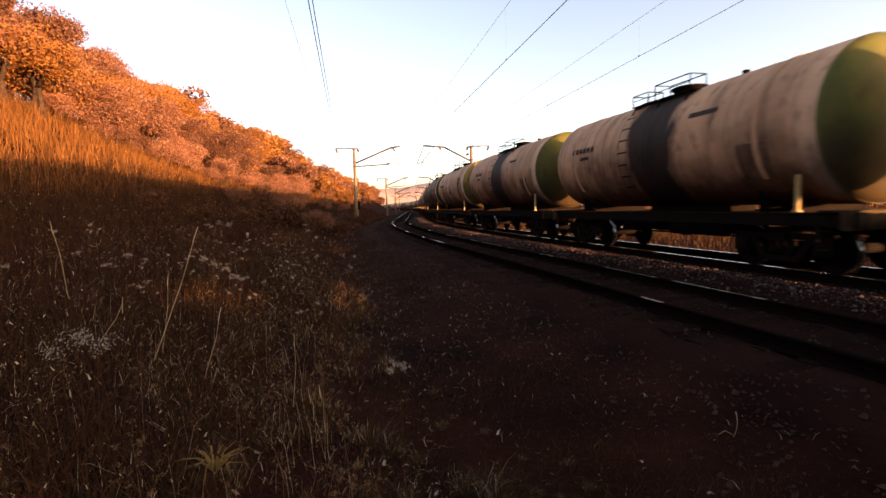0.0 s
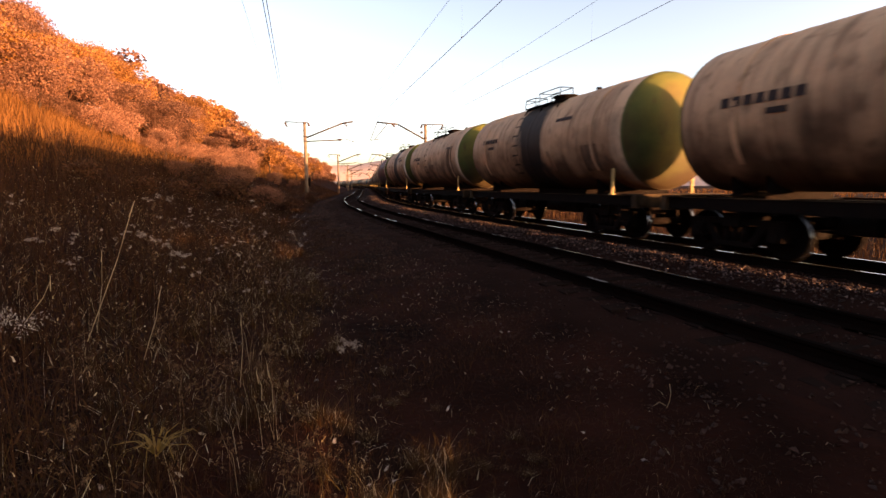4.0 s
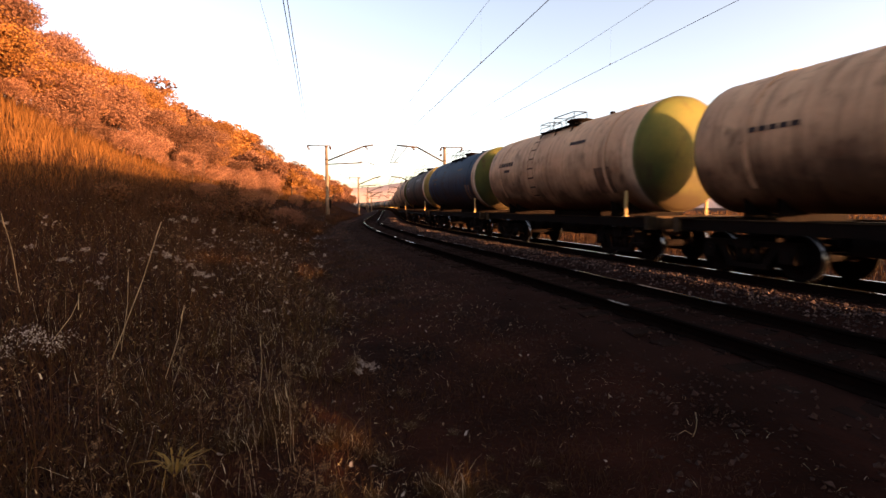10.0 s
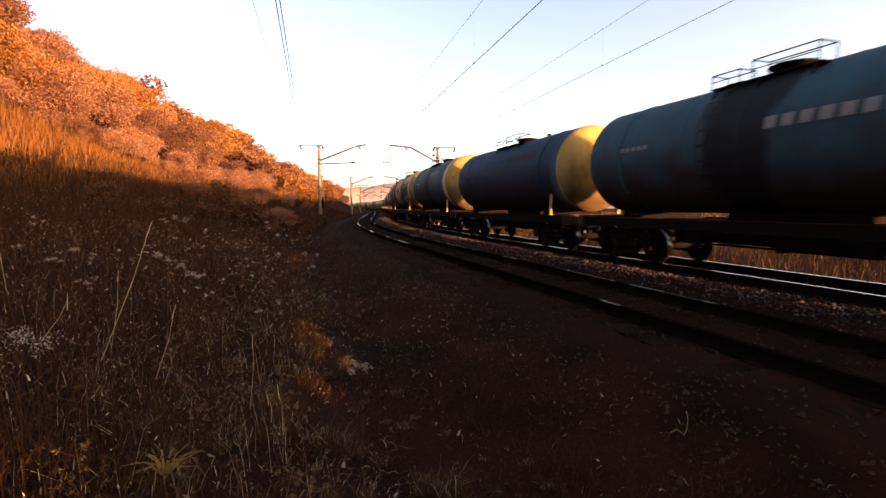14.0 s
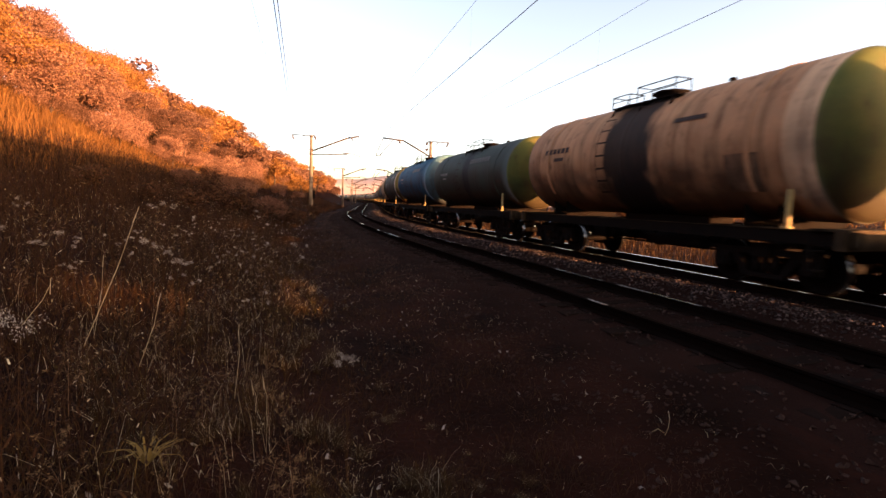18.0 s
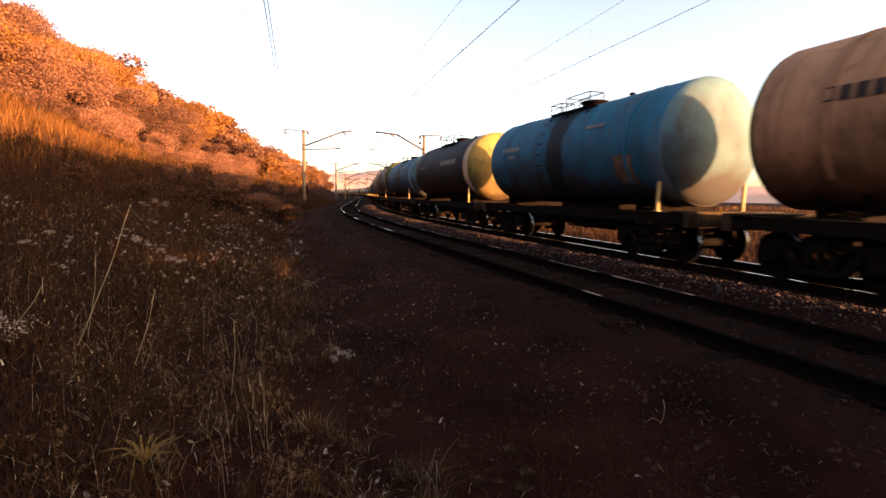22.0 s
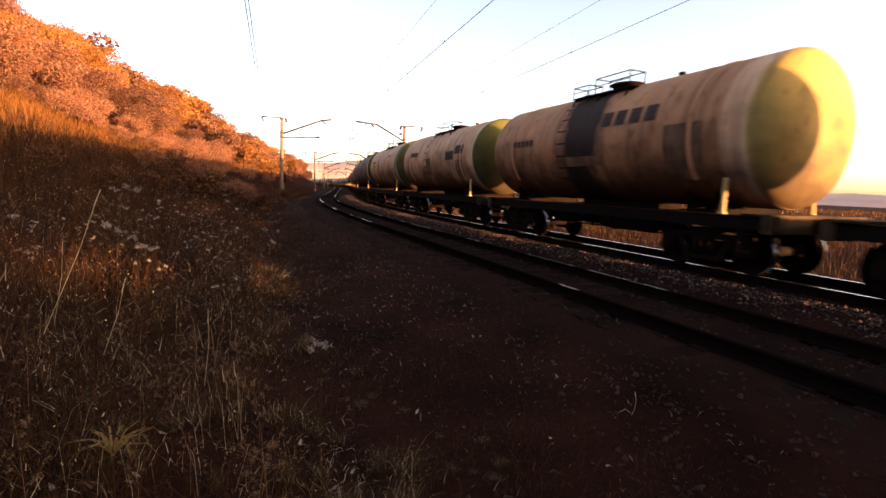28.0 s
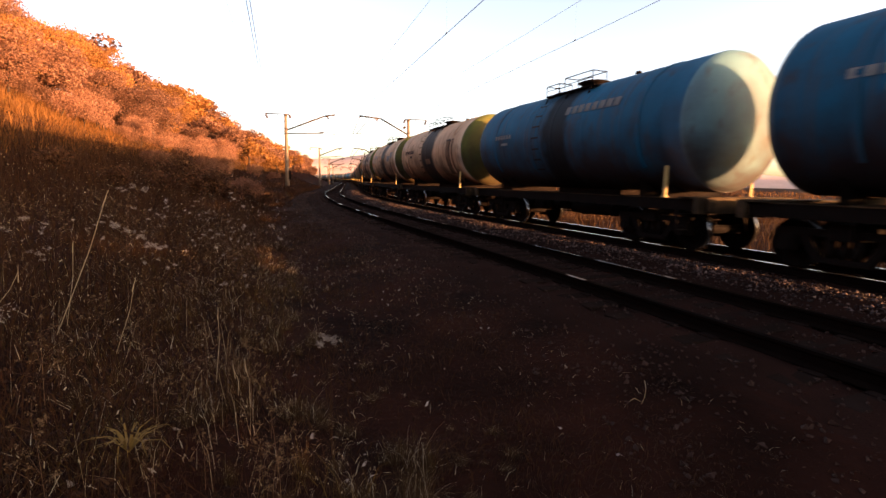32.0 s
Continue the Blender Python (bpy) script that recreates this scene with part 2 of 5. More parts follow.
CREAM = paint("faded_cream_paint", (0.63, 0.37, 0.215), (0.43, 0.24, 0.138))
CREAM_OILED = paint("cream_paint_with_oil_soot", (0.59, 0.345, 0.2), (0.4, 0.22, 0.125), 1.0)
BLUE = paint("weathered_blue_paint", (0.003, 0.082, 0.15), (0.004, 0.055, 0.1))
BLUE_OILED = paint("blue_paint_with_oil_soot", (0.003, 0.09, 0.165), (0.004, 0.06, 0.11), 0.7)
# heads of the blue cars: sunlight on the blue is put into a paler colour
BLUE_SUNLIT = paint("sunlit_blue_paint", (0.1, 0.18, 0.2), (0.06, 0.12, 0.15))
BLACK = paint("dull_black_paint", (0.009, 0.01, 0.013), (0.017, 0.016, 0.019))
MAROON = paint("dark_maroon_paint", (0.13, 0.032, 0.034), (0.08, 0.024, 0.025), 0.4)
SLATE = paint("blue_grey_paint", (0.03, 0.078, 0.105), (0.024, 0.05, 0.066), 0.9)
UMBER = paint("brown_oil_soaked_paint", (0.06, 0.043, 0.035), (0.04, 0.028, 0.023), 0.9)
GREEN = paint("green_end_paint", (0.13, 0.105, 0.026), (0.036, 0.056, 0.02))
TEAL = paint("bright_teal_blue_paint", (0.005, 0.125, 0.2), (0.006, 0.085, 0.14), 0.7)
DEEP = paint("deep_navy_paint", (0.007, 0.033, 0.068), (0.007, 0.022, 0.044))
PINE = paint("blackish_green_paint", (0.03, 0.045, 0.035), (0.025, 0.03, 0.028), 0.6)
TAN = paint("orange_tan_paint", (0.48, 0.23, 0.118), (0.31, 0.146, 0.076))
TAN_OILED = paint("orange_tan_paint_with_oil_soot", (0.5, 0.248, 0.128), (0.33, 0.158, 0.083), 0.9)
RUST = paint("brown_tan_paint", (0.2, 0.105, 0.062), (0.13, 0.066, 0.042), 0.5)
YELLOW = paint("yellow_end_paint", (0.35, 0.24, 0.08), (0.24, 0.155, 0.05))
WHITE = material("dirty_white_lettering", (0.34, 0.32, 0.3), 0.7, 0, (0.1, 0.092, 0.088), 2.6, 30.0, 0.0, 0.5)
SMUT = material("smeared_soot", (0.24, 0.135, 0.082), 0.8, 0, (0.05, 0.03, 0.021), 1.9, 20.0, 0.0, 0.4)
PANEL = material("faded_cream_panel", (0.36, 0.24, 0.16), 0.7, 0, (0.22, 0.14, 0.095), 1.2, 20.0, 0.0)
DARK = material("black_lettering", (0.05, 0.035, 0.035), 0.7, 0, (0.09, 0.06, 0.05), 5.0, 40.0, 0.0)


# ---- mesh helpers ----
def box(bm, x0, x1, y0, y1, z0, z1, m=None, mi=0):
    vs = [bm.verts.new(((m @ Vector(c)) if m else c)) for c in
          ((x0, y0, z0), (x1, y0, z0), (x1, y1, z0), (x0, y1, z0), (x0, y0, z1), (x1, y0, z1), (x1, y1, z1), (x0, y1, z1))]
    for f in ((3, 2, 1, 0), (4, 5, 6, 7), (0, 1, 5, 4), (1, 2, 6, 5), (2, 3, 7, 6), (3, 0, 4, 7)):
        bm.faces.new([vs[i] for i in f]).material_index = mi


def rod(bm, p, q, r, r2=None, n=8, mi=0):
    """A round bar from p to q with closed ends."""
    p, q = Vector(p), Vector(q)
    r2 = r if r2 is None else r2
    t = (q - p).to_track_quat("Z", "Y").to_matrix()
    rings = []
    for c, rr in ((p, r), (q, r2)):
        rings.append([bm.verts.new(c + t @ Vector((rr * math.cos(k * math.tau / n), rr * math.sin(k * math.tau / n), 0))) for k in range(n)])
    for k in range(n):
        f = bm.faces.new((rings[0][k], rings[0][(k + 1) % n], rings[1][(k + 1) % n], rings[1][k]))
        f.smooth, f.material_index = n > 5, mi
    bm.faces.new(rings[0][::-1]).material_index = mi
    bm.faces.new(rings[1]).material_index = mi


def spin(bm, profile, axis="Y", n=32, mis=None, centre=(0, 0, 0), smooth=True):
    """A turned body: profile rows of (along, radius)."""
    c = Vector(centre)
    rings = []
    for d, r in profile:
        ring = []
        for k in range(n if r > 1e-6 else 1):
            a = k * math.tau / n
            u, v = r * math.cos(a), r * math.sin(a)
            ring.append(bm.verts.new(c + Vector({"Y": (u, d, v), "X": (d, u, v), "Z": (u, v, d)}[axis])))
        rings.append(ring)
    for i in range(len(rings) - 1):
        A, B = rings[i], rings[i + 1]
        for k in range(n):
            k2 = (k + 1) % n
            vs = [A[k % len(A)], A[k2 % len(A)], B[k2 % len(B)], B[k % len(B)]]
            vs = [v for j, v in enumerate(vs) if v not in vs[:j]]
            if len(vs) > 2:
                f = bm.faces.new(vs)
                f.smooth, f.material_index = smooth, mis[i] if mis else 0
    bmesh.ops.recalc_face_normals(bm, faces=bm.faces[:])


def to_mesh(name, bm, *mats):
    me = bpy.data.meshes.new(name)
    bm.to_mesh(me)
    bm.free()
    for m in mats:
        me.materials.append(m)
    return me


def part(name, data, mat=None, parent=None, label="", m=None):
    """ONE mesh object under a thing; data is a bmesh or a mesh that is shared."""
    me = to_mesh(name, data, mat) if isinstance(data, bmesh.types.BMesh) else data
    ob = new(name, me)
    ob.parent = parent
    if m is not None:
        ob.matrix_basis = m
    return tagged(ob, label)


def thing(name, m, label, category, group="", kind=""):
    ob = new(name)
    ob.empty_display_size = 0.2
    ob.matrix_basis = m
    return tagged(ob, label, category, group, kind)


def soup(name, verts, faces, mat, smooth=False):
    me = bpy.data.meshes.new(name)
    me.from_pydata(verts, [], faces)
    me.materials.append(mat)
    return me


# ---- the line of the two tracks ----
# pieces of the near track's centre line: length, degrees turned to the right along it
HEAD0, X0, Y0 = -13.91, 5.472, 1.355
PIECES = ((20, 0.0), (40, 10.5), (140, 0.0), (110, -9.0), (700, 0.0))
SPACING = 4.73
STEP = 1.0


def centre_line():
    pts, x, y, h = [], X0, Y0, HEAD0
    pts.append((x, y, h))
    for length, turn in PIECES:
        n = int(length / STEP)
        for _ in range(n):
            h += turn / n / 2
            x += STEP * math.sin(radians(h))
            y += STEP * math.cos(radians(h))
            h += turn / n / 2
            pts.append((x, y, h))
    return pts


LINE = centre_line()


def along(s, u=0.0):
    """Place and heading at s metres along the near track and u metres to its right."""
    if s <= 0:
        x, y, h = X0 + s * math.sin(radians(HEAD0)), Y0 + s * math.cos(radians(HEAD0)), HEAD0
    else:
        i = min(int(s / STEP), len(LINE) - 2)
        f = s / STEP - i
        p, q = LINE[i], LINE[i + 1]
        x, y, h = (p[k] + (q[k] - p[k]) * f for k in range(3))
    return x + u * math.cos(radians(h)), y - u * math.sin(radians(h)), h


def sheet(name, us, ss, height, mat, kind="structure", label="", category=""):
    """A ground sheet laid along the tracks."""
    verts, faces = [], []
    for s in ss:
        for u in us:
            x, y, h = along(s, u)
            verts.append((x, y, height(u, s)))
    w = len(us)
    for i in range(len(ss) - 1):
        for j in range(w - 1):
            faces.append((i * w + j, i * w + j + 1, (i + 1) * w + j + 1, (i + 1) * w + j))
    me = soup(name, verts, faces, mat)
    for p in me.polygons:
        p.use_smooth = True
    return tagged(new(name, me), label, category, "", kind)


# ---- ground ----
BACK = [(X0 + s * math.sin(radians(HEAD0)), Y0 + s * math.cos(radians(HEAD0)), HEAD0) for s in range(-500, 0)]
SPINE = np.array(BACK + LINE)
SPINE_S = np.arange(-500, len(LINE), dtype=float)


def track_place(x, y):
    """s and u of places in the plan."""
    x, y = np.atleast_1d(np.asarray(x, float)), np.atleast_1d(np.asarray(y, float))
    S, U = np.empty(len(x)), np.empty(len(x))
    for k in range(0, len(x), 4000):
        xx, yy = x[k:k + 4000, None], y[k:k + 4000, None]
        i = ((SPINE[None, ::2, 0] - xx) ** 2 + (SPINE[None, ::2, 1] - yy) ** 2).argmin(1) * 2
        h = np.radians(SPINE[i, 2])
        dx, dy = xx[:, 0] - SPINE[i, 0], yy[:, 0] - SPINE[i, 1]
        S[k:k + 4000] = SPINE_S[i] + dx * np.sin(h) + dy * np.cos(h)
        U[k:k + 4000] = dx * np.cos(h) - dy * np.sin(h)
    return S, U


HILL_U = (-400, -120, -60, -30, -20, -17, -14, -9.5, -7.4, -6.4, -5.8, -5.2, -4.6, -3.4, -2.2, 7.0, 8.4, 11, 25, 80, 400)
HILL_Z = (20, 20, 14.5, 8.8, 5.9, 4.3, 2.8, 0.8, 0.22, -0.02, -0.2, -0.42, -0.47, -0.38, -0.24, -0.42, -0.75, -0.9, -1.2, -2.0, -3.0)


def wave(x, y):
    return 0.5 * np.sin(x * 0.31 + 1.3 * np.sin(y * 0.17)) + 0.3 * np.sin(y * 0.43 + x * 0.11) + 0.2 * np.sin(x * 0.9 - y * 0.7)


def ground_z(x, y):
    S, U = track_place(x, y)
    steep = np.interp(S, (4, 30), (0.94, 1.22))
    z = np.interp(np.where(U < -7.4, -7.4 + (U + 7.4) * steep, U), HILL_U, HILL_Z)
    fall = np.clip((330 - S) / 110, 0, 1) * np.clip((S + 400) / 200, 0, 1)
    fall = fall * fall * (3 - 2 * fall)
    z = np.where(U < -7.4, 0.22 + (z - 0.22) * fall, z)
    rough = np.where(U < -1.6, 0.05 + np.clip((-U - 8) * 0.03, 0, 0.6), np.where(U > 8.6, np.clip((U - 8.6) * 0.02, 0, 0.5), 0.0))
    return z + rough * wave(np.asarray(x), np.asarray(y))


def steps(dense0, dense1, step, far, grow=1.12):
    mid = list(np.arange(dense0, dense1 + step / 2, step))
    lo, hi, d = [], [], step
    while True:
        d *= grow
        a0, b0 = (lo[-1] if lo else dense0) - d, (hi[-1] if hi else dense1) + d
        lo.append(a0), hi.append(b0)
        if b0 > far:
            return np.array(lo[::-1] + mid + hi)


GX, GY = steps(-22, 14, 0.4, 2600), steps(-14, 60, 0.5, 2600)
XX, YY = np.meshgrid(GX, GY)
ZZ = ground_z(XX.ravel(), YY.ravel())
w = len(GX)
quads = [(r * w + c, r * w + c + 1, (r + 1) * w + c + 1, (r + 1) * w + c) for r in range(len(GY) - 1) for c in range(w - 1)]
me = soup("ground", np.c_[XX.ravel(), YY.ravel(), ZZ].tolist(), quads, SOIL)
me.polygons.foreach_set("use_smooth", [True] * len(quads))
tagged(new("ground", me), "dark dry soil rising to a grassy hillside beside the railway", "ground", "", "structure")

BED_U = (-3.3, -2.3, -1.9, -0.9, 0, 0.9, 1.45, 2.0, 2.4, 2.9, 3.3, 4.0, 4.9, 5.8, 6.8, 7.3, 8.5)
BED_Z = (-0.56, -0.24, -0.2, -0.19, -0.19, -0.19, -0.17, -0.08, -0.05, -0.07, -0.17, -0.19, -0.19, -0.19, -0.2, -0.24, -0.8)
BED_US = np.arange(-3.3, 8.51, 0.2)
BED_SS = np.concatenate([np.arange(-60, 70, 0.4), np.arange(70, 520, 3.0)])
rng = np.random.RandomState(3)
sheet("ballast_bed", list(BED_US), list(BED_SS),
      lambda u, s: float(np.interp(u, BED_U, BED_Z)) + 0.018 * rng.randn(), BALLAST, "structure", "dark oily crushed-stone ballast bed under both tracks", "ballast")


def sweep(name, section, u0, ss, mat_of, mats, label):
    """A rail or wire: a closed section swept along the track; mat_of gives each side's material."""
    verts, faces, n = [], [], len(section)
    for s in ss:
        for du, z in section:
            x, y, h = along(s, u0 + du)
            verts.append((x, y, z))
    for i in range(len(ss) - 1):
        for k in range(n):
            k2 = (k + 1) % n
            faces.append((i * n + k, i * n + k2, (i + 1) * n + k2, (i + 1) * n + k))
    me = soup(name, verts, faces, mats[0])
    for m in mats[1:]:
        me.materials.append(m)
    me.polygons.foreach_set("material_index", [mat_of[k % n] for k in range(len(faces))])
    return tagged(new(name, me), label, "rail", "running rails", "structure")


RAIL = ((-0.036, -0.002), (-0.03, 0), (0.03, 0), (0.036, -0.002), (0.036, -0.035), (0.01, -0.05), (0.01, -0.14), (0.07, -0.165), (0.07, -0.18),
        (-0.07, -0.18), (-0.07, -0.165), (-0.01, -0.14), (-0.01, -0.05), (-0.036, -0.035))
RAIL_SS = list(range(-60, 120, 2)) + list(range(120, 520, 6))
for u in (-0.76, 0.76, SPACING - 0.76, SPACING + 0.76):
    sweep("rail", RAIL, u, RAIL_SS, (0, 0, 0) + (1,) * 11, (RAIL_GLINT if u < 2 else RAIL_TOP, RAIL_SIDE), "rusty steel rail with a polished running surface")


# ---- tank cars ----
PITCH, TANK_R, TANK_Z = 12.02, 1.6, 2.95
HALF, HEAD = 4.98, 0.48
CACHE = {}


def cached(name, build):
    if name not in CACHE:
        bm = bmesh.new()
        mats = build(bm)
        CACHE[name] = to_mesh(name, bm, *mats)
    return CACHE[name]


def tank_mesh(body, rim, end):
    key = ("tank", body.name, rim.name, end.name)
    if key not in CACHE:
        bm = bmesh.new()
        prof, mis = [], []
        for k in range(9):
            a = k * math.pi / 16
            prof.append((-HALF - HEAD * math.cos(a), TANK_R * math.sin(a)))
            mis.append(2)
        prof.append((-HALF, TANK_R))
        mis[-1] = 2
        for y in (-4.4,):
            prof.append((y, TANK_R))
            mis.append(1)
        for y in (-3.1, -1.55, 0.0, 1.55, 3.1):
            prof += [(y - 0.09, TANK_R), (y - 0.035, TANK_R), (y - 0.015, TANK_R + 0.007), (y + 0.015, TANK_R + 0.007), (y + 0.035, TANK_R), (y + 0.09, TANK_R)]
            mis += [0, 0, 0, 0, 0, 0]
        prof.append((4.4, TANK_R))
        mis.append(0)
        prof.append((HALF, TANK_R))
        mis.append(0)
        for k in range(7, -1, -1):
            a = k * math.pi / 16
            prof.append((HALF + HEAD * math.cos(a), TANK_R * math.sin(a)))
            mis.append(2)
        spin(bm, prof, "Y", 56, mis + [2])
        CACHE[key] = to_mesh("tank", bm, body, rim, end)
    return CACHE[key]


def bars_mesh(bars, mat):
    """Lettering on the tank's flank as thin curved bars: rows of y0, y1, low and high angle in degrees above the axis."""
    bm = bmesh.new()
    r = TANK_R + 0.012
    for y0, y1, a0, a1 in bars:
        n = max(1, int((a1 - a0) / 6) + 1)
        ring = []
        for k in range(n + 1):
            a = radians(a0 + (a1 - a0) * k / n)
            ring.append([bm.verts.new((-r * math.cos(a), y, r * math.sin(a))) for y in (y0, y1)])
        for k in range(n):
            bm.faces.new((ring[k][0], ring[k][1], ring[k + 1][1], ring[k + 1][0]))
    bmesh.ops.solidify(bm, geom=bm.faces[:], thickness=0.006)
    return to_mesh("lettering", bm, mat)


def build_sill(bm):
    box(bm, -0.22, -0.16, -5.6, 5.6, 0.87, 1.17)
    box(bm, 0.16, 0.22, -5.6, 5.6, 0.87, 1.17)
    box(bm, -0.26, 0.26, -5.6, 5.6, 1.172, 1.2)
    box(bm, -0.2, 0.2, -2.5, 2.5, 0.62, 0.868)
    box(bm, -0.4, 0.4, -1.9, 1.1, 1.202, 1.37)
    for y in (-3.0, -1.5, 0, 1.5, 3.0):
        box(bm, -1.3, 1.3, y - 0.05, y + 0.05, 0.95, 1.1)
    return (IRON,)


def build_side_sill(bm):
    box(bm, -0.04, 0.04, -5.55, 5.55, 0.96, 1.2)
    # top plate takes the lighter iron, so sunlight on it is painted in
    box(bm, -0.06, 0.05, -5.55, 5.55, 1.202, 1.218, mi=1)
    for y in np.arange(-5.2, 5.3, 0.8):
        box(bm, -0.05, 0.05, y - 0.03, y + 0.03, 0.92, 0.96)
    return (IRON, LIT_IRON)


def build_end_beam(bm):
    box(bm, -1.5, 1.5, -0.08, 0.08, 0.9, 1.26)
    box(bm, -1.5, 1.5, -0.5, -0.08, 1.224, 1.26)
    for x in (-1.2, 1.2):
        box(bm, x - 0.14, x + 0.14, 0.08, 0.14, 0.96, 1.22)
    return (LIT_IRON,)


def build_coupler(bm):
    box(bm, -0.1, 0.1, 0.0, 0.42, 0.96, 1.16)
    box(bm, -0.2, 0.2, 0.36, 0.5, 0.92, 1.2)
    box(bm, 0.06, 0.24, 0.44, 0.62, 0.94, 1.18)
    box(bm, -0.26, -0.1, 0.44, 0.58, 0.94, 1.18)
    rod(bm, (0.14, 0.1, 0.92), (0.3, 0.3, 0.55), 0.025)
    return (LIT_IRON,)


def build_saddle(bm):
    n = 10
    for k in range(n):
        a0, a1 = (radians(-128 + 76 * j / n) for j in (k, k + 1))
        for y0, y1 in ((-0.4, -0.36), (0.36, 0.4)):
            vs = []
            for a, rr in ((a0, 0), (a1, 0)):
                x, z = (TANK_R + 0.012) * math.cos(a), TANK_Z + (TANK_R + 0.012) * math.sin(a)
                vs.append((x, z))
            q = [bm.verts.new((vs[0][0], y, 1.2)) for y in (y0, y1)] + [bm.verts.new((vs[1][0], y, 1.2)) for y in (y0, y1)]
            t = [bm.verts.new((vs[0][0], y, vs[0][1])) for y in (y0, y1)] + [bm.verts.new((vs[1][0], y, vs[1][1])) for y in (y0, y1)]
            for f in ((q[0], q[2], t[2], t[0]), (q[1], t[1], t[3], q[3]), (t[0], t[2], t[3], t[1])):
                bm.faces.new(f)
    box(bm, -1.2, 1.2, -0.45, 0.45, 1.19, 1.215)
    return (IRON,)


def build_strap(bm, mat=None):
    n, r0, r1 = 40, TANK_R + 0.004, TANK_R + 0.02
    rings = []
    for k in range(n + 1):
        a = radians(-40 + 260 * k / n)
        rings.append([bm.verts.new((r * math.cos(a), 3.7 + y, TANK_Z + r * math.sin(a))) for r, y in ((r0, -0.06), (r1, -0.06), (r1, 0.06), (r0, 0.06))])
    for k in range(n):
        for j in range(3):
            bm.faces.new((rings[k][j], rings[k][j + 1], rings[k + 1][j + 1], rings[k + 1][j]))
    return (mat or IRON,)


def strap_mesh(mat):
    bm = bmesh.new()
    build_strap(bm, mat)
    return to_mesh("strap", bm, mat)


def build_dome(bm):
    top = TANK_Z + TANK_R
    spin(bm, ((top - 0.1, 0.42), (top + 0.1, 0.42), (top + 0.11, 0.5), (top + 0.15, 0.5), (top + 0.18, 0.44), (top + 0.22, 0.2), (top + 0.23, 0.0)), "Z", 20)
    return (IRON,)


def build_valve(bm):
    top = TANK_Z + TANK_R
    rod(bm, (0, 0, top - 0.05), (0, 0, top + 0.08), 0.07)
    rod(bm, (0, 0, top + 0.08), (0, 0, top + 0.14), 0.1, 0.08)
    return (IRON,)


def build_deck(bm):
    top = TANK_Z + TANK_R - 0.2
    for x0 in np.arange(-1.0, -0.5, 0.12):
        box(bm, x0, x0 + 0.09, -1.25, 1.25, top, top + 0.03)
    for y in (-1.1, 0, 1.1):
        box(bm, -1.02, -0.5, y - 0.03, y + 0.03, top - 0.06, top)
        rod(bm, (-0.98, y, top), (-1.2, y, top - 0.5), 0.025, n=6)
        rod(bm, (-0.55, y, top), (-0.55, y, top - 0.2), 0.025, n=6)
    return (IRON,)


def build_railing(bm):
    top = TANK_Z + TANK_R - 0.17
    for y0, y1, h in ((-1.15, 0.2, 0.4), (0.5, 1.2, 0.3)):
        for x in (-1.0, -0.5):
            for y in (y0, y1):
                rod(bm, (x, y, top - 0.03), (x, y, top + h), 0.016, n=6)
            rod(bm, (x, y0, top + h), (x, y1, top + h), 0.016, n=6)
        rod(bm, (-1.0, y1, top + h), (-0.5, y1, top + h), 0.016, n=6)
        rod(bm, (-1.0, y0, top + h), (-0.5, y0, top + h), 0.016, n=6)
        rod(bm, (-1.0, y0, top + h * 0.5), (-1.0, y1, top + h * 0.5), 0.012, n=6)
    return (IRON,)


def build_long_railing(bm):
    top = TANK_Z + TANK_R - 0.17
    for y in (-1.2, 0, 1.2, 2.4, 3.6, 4.7):
        rod(bm, (-0.75, y, top - 0.1), (-0.75, y, top + 0.55), 0.016, n=6)
    for z in (0.3, 0.55):
        rod(bm, (-0.75, -1.2, top + z), (-0.75, 4.7, top + z), 0.016, n=6)
    rod(bm, (-0.75, 4.7, top + 0.55), (-0.9, 5.35, top - 0.5), 0.016, n=6)
    return (IRON,)


def build_ladder(bm):
    def rung_place(a, r=TANK_R + 0.11):
        return -r * math.cos(a), TANK_Z + r * math.sin(a)
    angs = [radians(d) for d in range(-36, 61, 12)]
    pts = [rung_place(a) for a in angs]
    cols, levels, rung = (0.52, 0.54, 0.94, 0.96), [], []
    for k, (x, z) in enumerate(pts):
        nx, nz = pts[min(k + 1, len(pts) - 1)] if k + 1 < len(pts) else (2 * x - pts[k - 1][0], 2 * z - pts[k - 1][1])
        d = math.hypot(nx - x, nz - z)
        ux, uz = (nx - x) / d * 0.026, (nz - z) / d * 0.026
        for e, r in ((-1, True), (1, False)):
            levels.append([bm.verts.new((x + ux * e, y, z + uz * e)) for y in cols])
            rung.append(r)
    for k in range(len(levels) - 1):
        A, B = levels[k], levels[k + 1]
        for c in ((0, 1, 2) if rung[k] else (0, 2)):
            bm.faces.new((A[c], A[c + 1], B[c + 1], B[c]))
    bmesh.ops.solidify(bm, geom=bm.faces[:], thickness=0.03)
    return (LADDER,)


